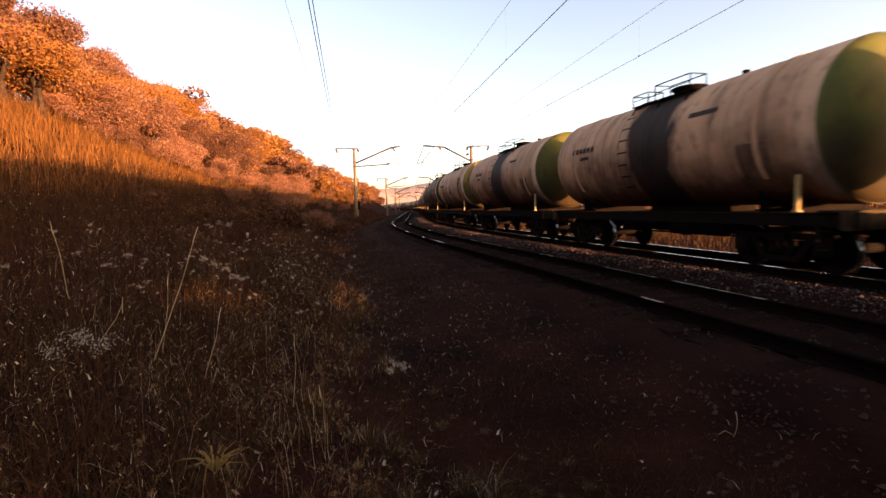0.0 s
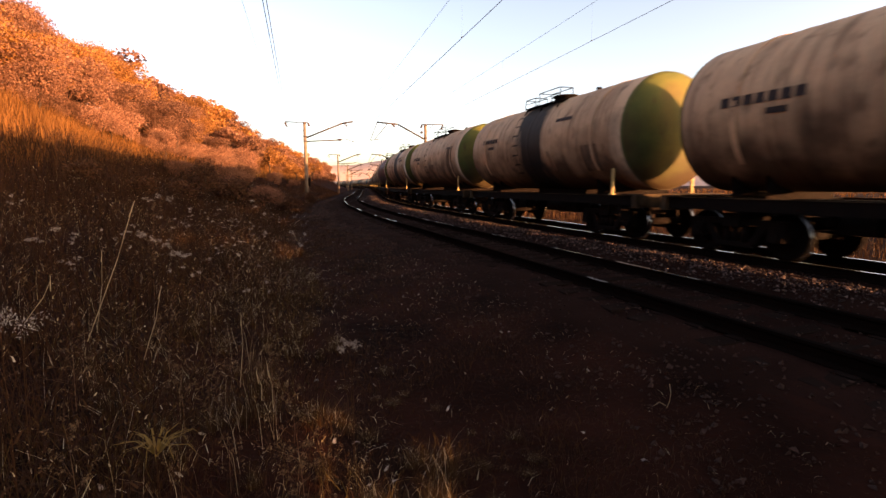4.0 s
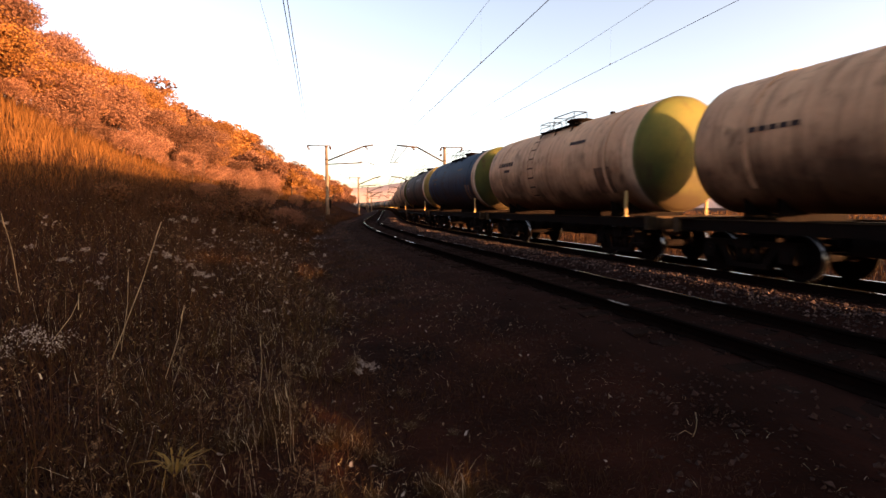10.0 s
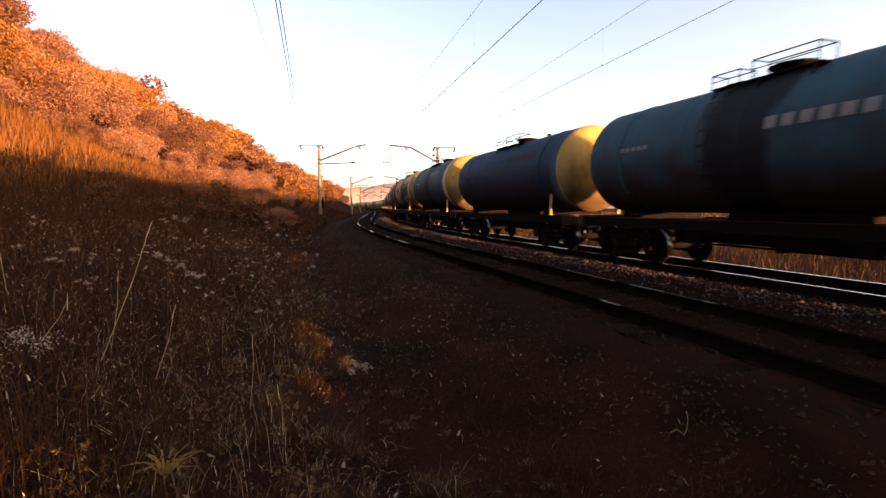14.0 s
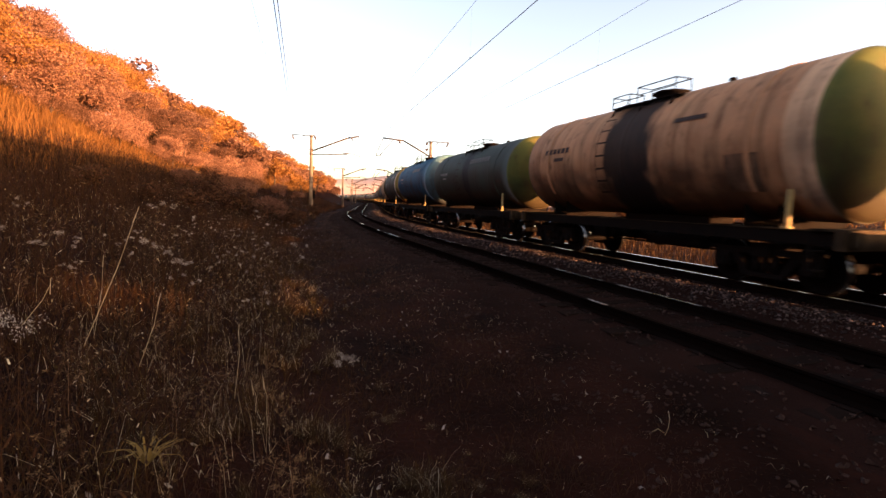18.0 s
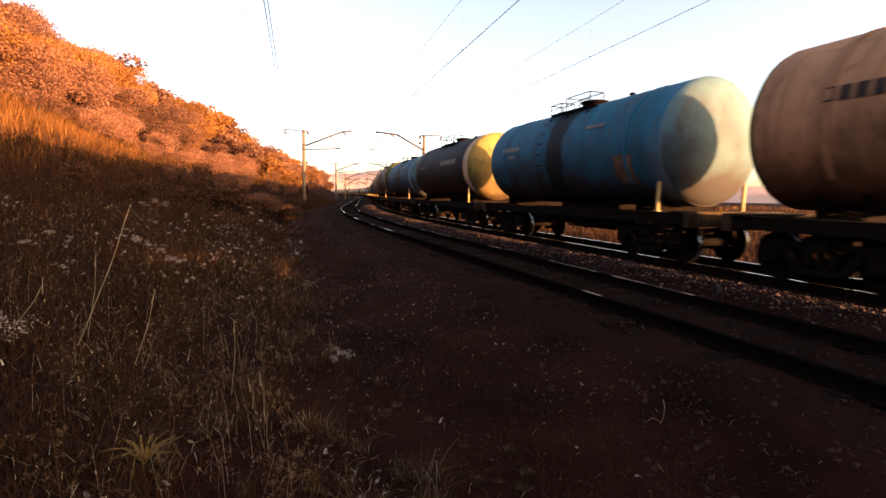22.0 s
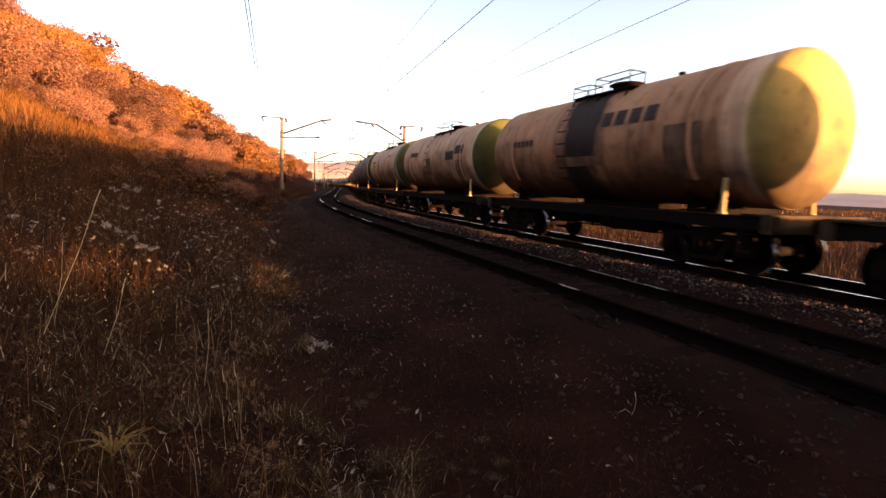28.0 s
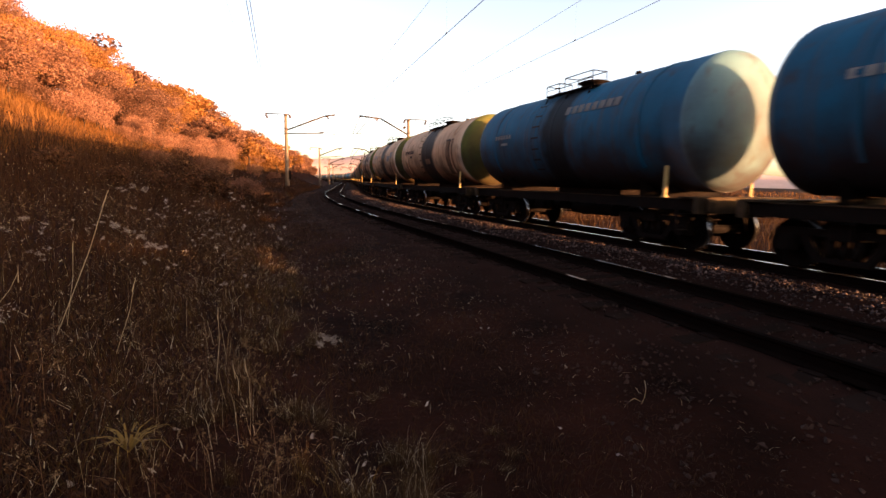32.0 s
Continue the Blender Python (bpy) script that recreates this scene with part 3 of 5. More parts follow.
def build_side_frame(bm):
    box(bm, -0.09, 0.09, -1.12, 1.12, 0.66, 0.78)
    for y in (-0.925, 0.925):
        box(bm, -0.11, 0.11, y - 0.17, y + 0.17, 0.36, 0.66)
        rod(bm, (-0.16, y, 0.475), (-0.1, y, 0.475), 0.12, n=12)
    for sgn in (-1, 1):
        vs = [(-0.07, sgn * 0.75, 0.66), (-0.07, sgn * 0.55, 0.66), (-0.07, sgn * 0.28, 0.22), (-0.07, sgn * 0.45, 0.22)]
        a = [bm.verts.new(v) for v in vs]
        b = [bm.verts.new((0.07, v[1], v[2])) for v in vs]
        bm.faces.new(a if sgn > 0 else a[::-1])
        bm.faces.new(b[::-1] if sgn > 0 else b)
        for k in range(4):
            bm.faces.new((a[k], b[k], b[(k + 1) % 4], a[(k + 1) % 4]))
    box(bm, -0.09, 0.09, -0.46, 0.46, 0.2, 0.3)
    for y in (-0.2, 0.0, 0.2):
        rod(bm, (0, y, 0.3), (0, y, 0.62), 0.085, n=10)
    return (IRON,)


def build_bolster(bm):
    box(bm, -1.2, 1.2, -0.2, 0.2, 0.62, 0.9)
    rod(bm, (0, 0, 0.88), (0, 0, 0.97), 0.2, n=14)
    box(bm, -0.75, 0.75, -0.72, -0.62, 0.4, 0.52)
    box(bm, -0.75, 0.75, 0.62, 0.72, 0.4, 0.52)
    return (IRON,)


def build_wheelset(bm):
    R0 = 0.475
    spin(bm, ((-0.98, 0.0), (-0.98, 0.07), (-0.84, 0.08), (-0.84, 0.1), (0.84, 0.1), (0.84, 0.08), (0.98, 0.07), (0.98, 0.0)), "X", 12)
    for sgn in (-1, 1):
        prof = [(0.68, 0.14), (0.70, 0.4), (0.685, 0.42), (0.685, R0 + 0.028), (0.715, R0 + 0.028), (0.735, R0), (0.815, R0 - 0.006),
                (0.815, 0.41), (0.77, 0.39), (0.75, 0.16), (0.82, 0.14)]
        spin(bm, [(sgn * d, r) for d, r in prof], "X", 28, [0, 0, 0, 0, 1, 1, 0, 0, 0, 0])
        for k in range(3):
            a = k * math.tau / 3
            rod(bm, (sgn * 0.74, 0.27 * math.cos(a), 0.27 * math.sin(a)), (sgn * 0.78, 0.27 * math.cos(a), 0.27 * math.sin(a)), 0.06, n=8)
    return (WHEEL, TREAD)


def build_brake_gear(bm):
    rod(bm, (-0.5, 0.6, 0.86), (-0.5, 1.15, 0.86), 0.19, n=14)
    rod(bm, (0.55, -1.2, 0.8), (0.55, -0.2, 0.8), 0.2, n=14)
    rod(bm, (-0.5, 1.15, 0.82), (-0.1, 3.0, 0.78), 0.025, n=6)
    rod(bm, (-0.1, -3.0, 0.78), (-0.3, 0.4, 0.8), 0.025, n=6)
    spin(bm, ((0.5, 0.0), (0.5, 0.16), (0.7, 0.2), (1.2, 0.2)), "Z", 12)
    rod(bm, (-0.85, -2.3, 0.78), (-0.85, -0.5, 0.78), 0.18, n=14)
    rod(bm, (0.0, -2.9, 0.56), (0.0, 2.9, 0.56), 0.03, n=6)
    for y in (-2.1, -0.7, 1.0, 2.2):
        box(bm, -0.9, 0.9, y - 0.04, y + 0.04, 0.74, 0.95)
        box(bm, -0.05, 0.05, y - 0.02, y + 0.02, 0.52, 0.76)
    box(bm, -0.75, -0.45, 1.5, 2.1, 0.6, 0.96)
    box(bm, 0.5, 0.8, 0.5, 1.0, 0.62, 0.96)
    return (IRON,)


def build_stake(bm):
    box(bm, -0.03, 0.03, -0.035, 0.035, 1.23, 1.95)
    box(bm, -0.06, 0.06, -0.06, 0.06, 1.222, 1.26)
    return (STRAW_PAINT,)


def build_step(bm):
    for z in (0.5, 0.85):
        box(bm, -0.16, 0.16, -0.1, 0.1, z, z + 0.03)
    for x in (-0.16, 0.16):
        box(bm, x - 0.015, x + 0.015, -0.03, 0.03, 0.5, 1.06)
    return (IRON,)


LADDER = material("dark_brown_steel", (0.04, 0.022, 0.016), 0.8, 0, (0.016, 0.01, 0.008), 3.0, 40.0, 0.1)
STRAW_PAINT = material("faded_ochre_paint", (0.5, 0.33, 0.13), 0.6, 0, (0.3, 0.2, 0.1), 5.0, 40.0, 0.1)

def word(y0, step, n, a0, a1, mat=None, wide=0.72):
    """Unreadable lettering as a row of bars; n letters along the tank."""
    return tuple((y0 + step * k, y0 + step * (k + wide), a0, a1) + ((mat,) if mat else ()) for k in range(n))


LETTERS = {
    # rows: start and end along the tank, low and high angle above the axis, and a paint where it is not the car's lettering
    "rows": word(2.5, 0.24, 6, 9, 15) + ((2.75, 3.3, 0, 4), (-2.6, -1.7, 21, 25), (-3.95, -3.2, -40, -10, SMUT)),
    "plate": word(2.3, 0.25, 7, 3, 10) + ((2.6, 3.0, -5, -1), (-3.95, -3.05, -42, 16, SMUT), (-4.0, -3.0, 16, 19), (-0.6, 0.2, -20, -10, SMUT)),
    "name": word(-2.9, 0.3, 8, 21, 30) + word(2.5, 0.2, 6, 4, 9) + ((2.7, 3.2, -4, -1),),
    "low_name": word(-3.2, 0.34, 8, 6, 15) + word(2.6, 0.22, 5, 5, 9),
    "script": word(-2.5, 0.24, 5, 20, 25) + word(-3.3, 0.24, 6, 12, 17) + word(2.5, 0.2, 5, 3, 7) + ((-4.0, -3.3, -40, 4, SMUT),),
    "short": word(-1.9, 0.42, 3, 24, 34) + word(-2.1, 0.16, 9, 17, 20) + ((-3.9, -3.0, 5, 9),),
    "patches": ((-2.9, -0.5, -20, 20), (-4.3, -3.1, -14, 24), (2.0, 2.8, -6, 12)) + word(-2.6, 0.26, 7, 8, 16, PANEL) + ((2.9, 3.7, 1, 4, DARK),),
    "plates": word(2.4, 0.24, 6, 8, 17) + ((-2.9, -1.9, -4, 10), (-3.95, -3.0, 4, 18), (-3.9, -3.1, -36, -6, SMUT), (0.2, 0.9, -30, 2, SMUT)),
    "big": word(-2.7, 0.5, 4, 12, 26) + word(2.4, 0.26, 5, 2, 9) + ((-4.0, -3.0, -40, 6, SMUT), (-0.9, 0.7, -24, -14, SMUT)),
    "sign": ((-3.2, -0.4, -6, 26, PANEL), (-4.3, -3.5, 2, 20, PANEL), (2.7, 3.7, 2, 14, PANEL)) + word(-3.0, 0.31, 8, 7, 17, DARK) + word(2.8, 0.2, 4, 6, 10, DARK),
    "board": ((-4.5, -1.0, 20, 32),) + word(-2.3, 0.28, 4, 23, 29, PANEL) + word(-4.3, 0.24, 7, 23, 29, PANEL) + ((2.4, 3.1, 0, 11, SMUT), (3.3, 3.7, -2, 9, SMUT), (-4.0, -3.1, -40, 0, SMUT), (-2.6, 2.6, -19, -17, SMUT)),
    "marks": word(2.4, 0.24, 6, 12, 18) + ((-1.6, -0.3, 2, 18, SMUT), (-3.3, -1.9, 8, 24), (-3.0, -2.1, -8, 4), (-4.4, -3.8, -4, 16, PANEL)),
}
KIND_WORDS = {CREAM.name: "faded cream", CREAM_OILED.name: "faded cream, oil-sooted", BLUE.name: "weathered blue", BLUE_OILED.name: "blue, oil-sooted",
              BLACK.name: "dull black", MAROON.name: "dark maroon", SLATE.name: "blue-grey, sooty", UMBER.name: "dark brown, oil-soaked", TEAL.name: "bright teal-blue",
              DEEP.name: "deep navy", PINE.name: "blackish green", TAN.name: "orange-tan", TAN_OILED.name: "orange-tan, oil-sooted", RUST.name: "grimy brown-tan",
              GREEN.name: "green", BLUE_SUNLIT.name: "sunlight-painted", YELLOW.name: "yellow"}
# body, band at the ends, heads, lettering, its colour: car by car from the front of the train
A_CREAM = (CREAM_OILED, CREAM, GREEN, "rows", DARK)
B_CREAM = (CREAM, CREAM, GREEN, "plate", DARK)
TRAIN = {
    1: A_CREAM, 2: (CREAM, CREAM, GREEN, "script", DARK), 3: (MAROON, CREAM, GREEN, "short", WHITE), 4: (CREAM_OILED, CREAM, GREEN, "script", DARK), 5: B_CREAM,
    6: A_CREAM, 7: B_CREAM, 8: (MAROON, RUST, GREEN, "short", WHITE), 9: B_CREAM, 10: (CREAM_OILED, CREAM, GREEN, "script", DARK),
    11: (CREAM_OILED, CREAM, GREEN, "script", DARK), 12: (UMBER, TAN, YELLOW, "name", WHITE), 13: (DEEP, CREAM, GREEN, "rows", DARK),
    14: (CREAM, CREAM, GREEN, "rows", DARK), 15: (CREAM_OILED, CREAM, YELLOW, "low_name", DARK), 16: (SLATE, CREAM, GREEN, "name", WHITE),
    17: (CREAM_OILED, CREAM, YELLOW, "patches", PINE), 18: (SLATE, CREAM, YELLOW, "name", WHITE), 19: (DEEP, DEEP, YELLOW, "name", DARK),
    20: (SLATE, CREAM, GREEN, "low_name", WHITE), 21: (CREAM, CREAM, GREEN, "rows", DARK), 22: (PINE, CREAM, YELLOW, "name", WHITE),
    23: (BLUE, BLUE, BLUE_SUNLIT, "name", WHITE), 24: (PINE, PINE, GREEN, "name", WHITE), 25: (TAN_OILED, CREAM, GREEN, "rows", DARK), 26: (TAN, TAN, YELLOW, "plate", DARK),
    27: (RUST, RUST, GREEN, "marks", WHITE), 28: (BLUE_OILED, BLUE, BLUE_SUNLIT, "name", WHITE), 29: (BLACK, CREAM, YELLOW, "low_name", WHITE),
    30: (TEAL, TEAL, BLUE_SUNLIT, "rows", WHITE), 31: (TAN, TAN, GREEN, "plates", DARK), 32: (UMBER, TAN, GREEN, "sign", WHITE), 33: (TAN, CREAM, GREEN, "board", DARK),
    34: (BLUE, CREAM, GREEN, "rows", WHITE), 35: (RUST, RUST, GREEN, "big", DARK), 36: (CREAM, GREEN, GREEN, "rows", DARK), 37: (CREAM, CREAM, GREEN, "plates", DARK),
    38: (TAN_OILED, CREAM, YELLOW, "big", DARK), 39: (BLACK, CREAM, YELLOW, "marks", WHITE), 40: (CREAM_OILED, CREAM, GREEN, "marks", DARK),
    41: (CREAM_OILED, CREAM, GREEN, "plates", WHITE), 42: (CREAM_OILED, CREAM, GREEN, "plate", DARK), 43: (BLUE_OILED, BLUE, BLUE_SUNLIT, "name", WHITE),
    44: (BLUE_OILED, BLUE, BLUE_SUNLIT, "rows", WHITE), 45: A_CREAM, 46: B_CREAM,
}
AHEAD = (A_CREAM, (CREAM, CREAM, YELLOW, "plate", DARK), (RUST, CREAM, GREEN, "rows", DARK), (PINE, CREAM, GREEN, "rows", WHITE), A_CREAM, B_CREAM, (SLATE, CREAM, GREEN, "rows", WHITE))
FIRST_CAR, LAST_CAR = -36, 46
for i in range(FIRST_CAR, 1):
    TRAIN[i] = AHEAD[-i % 7]


def bar_mesh(y0, y1, a0, a1, mat):
    key = (round(y1 - y0, 3), a0, a1, mat.name)
    if key not in CACHE:
        CACHE[key] = bars_mesh(((0, y1 - y0, a0, a1),), mat)
    return CACHE[key]


def tank_car(scheme, slim=1.0, long_rail=False, short=1.0):
    """One car; slim scales the tank's girth above its frame, short its length."""
    body, rim, end, rows, ink = scheme
    label = KIND_WORDS[body.name] + " railway tank car with " + ("matching" if end is body else KIND_WORDS[end.name]) + " heads"
    car = thing("tank_car", pose(0, 0, 0), label, "tank car", "tank cars of the train")
    girth = Matrix.Translation((0, 0, 1.36)) @ Matrix.Diagonal((slim, short, slim, 1)) @ Matrix.Translation((0, 0, -1.36))
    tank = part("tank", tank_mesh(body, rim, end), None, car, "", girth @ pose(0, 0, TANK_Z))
    for y0, y1, a0, a1, *other in LETTERS[rows]:
        mat = other[0] if other else ink
        kind = "soot_patch" if mat is SMUT else "sign_panel" if mat is PANEL and y1 - y0 > 0.5 else "lettering"
        lift = 1.004 if kind == "lettering" else 1.0
        part(kind, bar_mesh(y0, y1, a0, a1, mat), None, tank, "", pose(0, y0, 0) @ Matrix.Diagonal((lift, 1, lift, 1)))
    part("hatch_dome", cached("hatch_dome", build_dome), None, tank, "", pose(0, 0, -TANK_Z))
    part("safety_valve", cached("safety_valve", build_valve), None, tank, "", pose(0, -1.9, -TANK_Z))
    part("walkway", cached("walkway", build_deck), None, car, "", girth)
    if long_rail:
        part("railing", cached("long_railing", build_long_railing), None, car, "long double railing over the tank", girth)
    else:
        part("railing", cached("railing", build_railing), None, car, "", girth)
    part("ladder", cached("ladder", build_ladder), None, car, "", girth)
    part("ladder", cached("ladder", build_ladder), None, car, "", girth @ pose(0, 0, 0, 0, 0, 180))
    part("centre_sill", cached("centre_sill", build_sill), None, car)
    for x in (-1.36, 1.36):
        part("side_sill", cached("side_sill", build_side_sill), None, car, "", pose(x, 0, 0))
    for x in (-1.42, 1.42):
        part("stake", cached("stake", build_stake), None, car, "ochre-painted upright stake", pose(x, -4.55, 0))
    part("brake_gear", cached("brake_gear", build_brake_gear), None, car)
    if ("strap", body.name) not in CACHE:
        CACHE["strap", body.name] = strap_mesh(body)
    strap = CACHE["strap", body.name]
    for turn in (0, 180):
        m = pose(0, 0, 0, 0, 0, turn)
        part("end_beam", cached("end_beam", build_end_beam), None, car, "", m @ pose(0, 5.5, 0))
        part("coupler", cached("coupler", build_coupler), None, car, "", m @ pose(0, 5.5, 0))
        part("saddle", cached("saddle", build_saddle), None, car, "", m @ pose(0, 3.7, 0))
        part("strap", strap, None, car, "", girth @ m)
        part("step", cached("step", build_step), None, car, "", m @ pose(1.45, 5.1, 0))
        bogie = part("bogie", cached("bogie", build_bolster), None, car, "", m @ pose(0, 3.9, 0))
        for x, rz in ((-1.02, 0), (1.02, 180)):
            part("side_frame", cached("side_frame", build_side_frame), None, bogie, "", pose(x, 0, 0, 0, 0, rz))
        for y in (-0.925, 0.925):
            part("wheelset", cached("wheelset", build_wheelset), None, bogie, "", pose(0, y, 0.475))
    return car


# the place of car 0's middle along the line: the train slows a little near the end
def car_s(i, t):
    ease = np.interp(t, (0, 6, 10, 13, 19, 21, 25, 32), (0.6, 0.72, 1.35, 1.4, 0.98, 1.0, 0.75, 0.75))
    return 23.471 + 15.9083 * t + 0.008037 * t * t - 0.00034983 * t ** 3 + float(ease) - PITCH * i


def car_pose(s):
    x0, y0, _ = along(s - 3.9, SPACING)
    x1, y1, _ = along(s + 3.9, SPACING)
    return pose((x0 + x1) / 2, (y0 + y1) / 2, 0, 0, 0, -math.degrees(math.atan2(x1 - x0, y1 - y0)))


CARS, SHORT = {}, (18, 29, 30, 39, 40)
for i in range(FIRST_CAR, LAST_CAR + 1):
    CARS[i] = tank_car(TRAIN[i], 0.94 if i in (15, 19, 20, 24, 28) else 1.0, i == 12, 0.93 if i in SHORT else 1.0)
    CARS[i].matrix_basis = car_pose(car_s(i, 0))

# ---- overhead line ----
def tube(bm, pts, r, n=6):
    for p, q in zip(pts, pts[1:]):
        rod(bm, p, q, r, n=n)


def insulator(m_from, m_to, parent, n=4):
    """A string of porcelain discs between two points, in its parent's space."""
    p, q = Vector(m_from), Vector(m_to)
    bm = bmesh.new()
    rod(bm, p, q, 0.02, n=6)
    for k in range(n):
        c = p.lerp(q, (k + 0.7) / (n + 0.4))
        d = (q - p).normalized() * 0.035
        rod(bm, c - d, c + d, 0.15, 0.09, n=10)
    return part("insulator", bm, GLAZE, parent, "brown glazed insulator string")


def mast(s, u, reach, side, far_side, wide=1.0):
    """Concrete mast; side +1 when its arm points right over the track. Lengths in metres; wide thickens the far brackets' tubes."""
    x, y, h = along(s, u)
    z0 = float(ground_z(x, y)[0]) - 0.3
    ob = thing("catenary_mast", pose(x, y, 0, 0, 0, -h), "tapered grey concrete mast with steel brackets for overhead wires", "catenary mast", "catenary masts")
    bm = bmesh.new()
    spin(bm, ((z0, 0.0), (z0, 0.24), (2.0, 0.215), (8.35, 0.15), (8.4, 0.0)), "Z", 18)
    part("pole", bm, POLE, ob)
    for z in (6.25, 6.75, 8.15):
        bm = bmesh.new()
        rod(bm, (0, 0, z), (0, 0, z + 0.12), 0.2, n=14)
        part("clamp", bm, STEEL, ob)
    r = 0.055 * wide
    bm = bmesh.new()
    elbow = 0.78 * reach if side > 0 else 0.57 * reach
    tube(bm, [(side * 0.15, 0, 6.7), (side * elbow, 0, 8.3), (side * reach, 0, 8.5)], r * 1.25, 8)
    part("bracket_arm", bm, STEEL, ob, "bent steel bracket tube")
    if side > 0:
        bm = bmesh.new()
        tube(bm, [(0.15, 0, 6.3), (reach - 1.25, 0, 6.5)], r)
        part("steady_arm", bm, STEEL, ob)
        bm = bmesh.new()
        tube(bm, [(reach - 2.2, 0, 6.46), (reach - 0.9, 0, 6.62), (reach + 0.1, 0, 6.3)], r * 0.5)
        part("register_arm", bm, STEEL, ob)
        insulator((reach - 0.95, 0, 8.4), (reach - 0.6, 0, 7.95), ob)
        insulator((reach - 1.7, 0, 6.5), (reach - 1.25, 0, 6.55), ob)
    else:
        for x0 in (reach - 0.05, reach - 1.3):
            bm = bmesh.new()
            tube(bm, [(-x0, 0, 8.45), (-(reach + 0.75) if x0 > reach - 1 else -(reach + 0.35), 0, 6.5)], r * 0.6)
            part("strut", bm, STEEL, ob)
        bm = bmesh.new()
        tube(bm, [(-(reach + 0.75), 0, 6.5), (-(reach - 0.2), 0, 6.6)], r * 0.6)
        part("register_arm", bm, STEEL, ob)
        insulator((-(reach - 1.75), 0, 8.35), (-(reach - 2.05), 0, 7.95), ob)
        insulator((-0.3, 0, 7.5), (-0.6, 0, 7.35), ob)
    bm = bmesh.new()
    tube(bm, [(side * 0.4, 0, 8.35), (-side * 2.1, 0, 8.35)], r * 0.8)
    part("feeder_arm", bm, STEEL, ob)
    bm = bmesh.new()
    tube(bm, [(-side * 0.1, 0, 7.4), (-side * 0.9, 0, 8.33)], 0.022 * wide)
    part("brace", bm, STEEL, ob)
    insulator((-side * 2.05, 0, 8.3), (-side * 1.85, 0, 7.8), ob)
    insulator((side * 0.38, 0, 8.3), (side * 0.5, 0, 7.9), ob)
    if far_side:
        bm = bmesh.new()
        box(bm, 0.18, 0.42, -0.16, 0.16, 1.4, 2.35)
        part("switch_box", bm, IRON, ob, "dark metal box on the mast")
    return ob


MAST_S = (-9, 55.5, 113, 170, 227, 284)
for k, s in enumerate(MAST_S):
    mast(s, -4.85 if k < 2 else -4.55, 5.2, 1, k == 1, 1 + 0.35 * k)
    mast(s, SPACING + 3.75, 5.5, -1, False, 1 + 0.35 * k)


def wire(name, u_first, u, z, sag, r, label):
    """One wire hung straight from mast to mast with its sag; u_first is its place at the first mast."""
    bm = bmesh.new()
    ends = [along(s, u_first if k == 0 else u)[:2] for k, s in enumerate(MAST_S)]
    for p, q in zip(ends, ends[1:]):
        tube(bm, [(p[0] + (q[0] - p[0]) * k / 16, p[1] + (q[1] - p[1]) * k / 16, z - sag * 4 * k / 16 * (1 - k / 16)) for k in range(17)], r, 5)
    return tagged(new(name, to_mesh(name, bm, STEEL)), label, "wire", "overhead wires")


for u0, zc, zm, r in ((0.0, 6.2, 8.25, 0.0105), (SPACING, 6.45, 8.1, 0.008)):
    wire("contact_wire", u0 - 1.2, u0 + 0.05, zc, 0.02, r, "thin dark contact wire over the track")
    wire("messenger_wire", u0 - 1.2, u0 + 0.05, zm, 0.45, 0.006, "sagging dark messenger wire over the track")
    bm = bmesh.new()
    ends = [along(s, u0 + (-1.2 if k == 0 else 0.05))[:2] for k, s in enumerate(MAST_S)]
    for p, q in zip(ends, ends[1:]):
        for k in range(1, 8):
            f = k / 8
            c = Vector((p[0] + (q[0] - p[0]) * f, p[1] + (q[1] - p[1]) * f, zc))
            rod(bm, c + Vector((0, -0.04, 0)), c + Vector((0, 0.04, 0)), r * 2.2, n=6)
            rod(bm, c, c + Vector((0, 0, zm - 0.45 * 4 * f * (1 - f) - zc)), 0.0012, n=4)
    tagged(new("dropper_wires", to_mesh("dropper_wires", bm, STEEL)), "thin droppers with clips between messenger and contact wire", "wire", "overhead wires", "stuff")
wire("feeder_wire", -6.97, -6.65, 7.85, 0.3, 0.015, "dark feeder wire on the masts")
wire("feeder_wire", -6.85, -6.53, 7.85, 0.3, 0.015, "dark feeder wire on the masts")
wire("feeder_wire", -7.6, -7.1, 7.9, 0.75, 0.005, "thin dark feeder wire on the masts")

# ---- far hills and the field across the line ----
verts, faces, N = [], [], 220
for k in range(N + 1):
    a = radians(-100 + 230 * k / N)
    top = float(np.interp(a, (0.12, 0.3, 1.1, 1.45), (58, 40, 36, 16))) + 12 * math.sin(a * 5.1 + 1) + 7 * math.sin(a * 13) + 3 * math.sin(a * 37 + 2) + 2.0 * noise.noise((k * 0.8, 3, 1))
    top *= 1.0 if a < 1.1 else 0.6
    for d, z in ((1150, -6), (1240, top * 0.55), (1330, top), (1500, top * 0.6), (1700, -6)):
        verts.append((d * math.sin(a), d * math.cos(a), z + (1.2 * noise.noise((k * 2.3, d * 0.01, 7)) if z > 0 else 0)))
for k in range(N):
    for j in range(4):
        faces.append((k * 5 + j, (k + 1) * 5 + j, (k + 1) * 5 + j + 1, k * 5 + j + 1))
me = soup("backdrop_hills", verts, faces, FAR_HILL)
me.polygons.foreach_set("use_smooth", [True] * len(faces))
tagged(new("backdrop_hills", me), "low hazy wooded hills along the horizon", "hills", "", "structure")


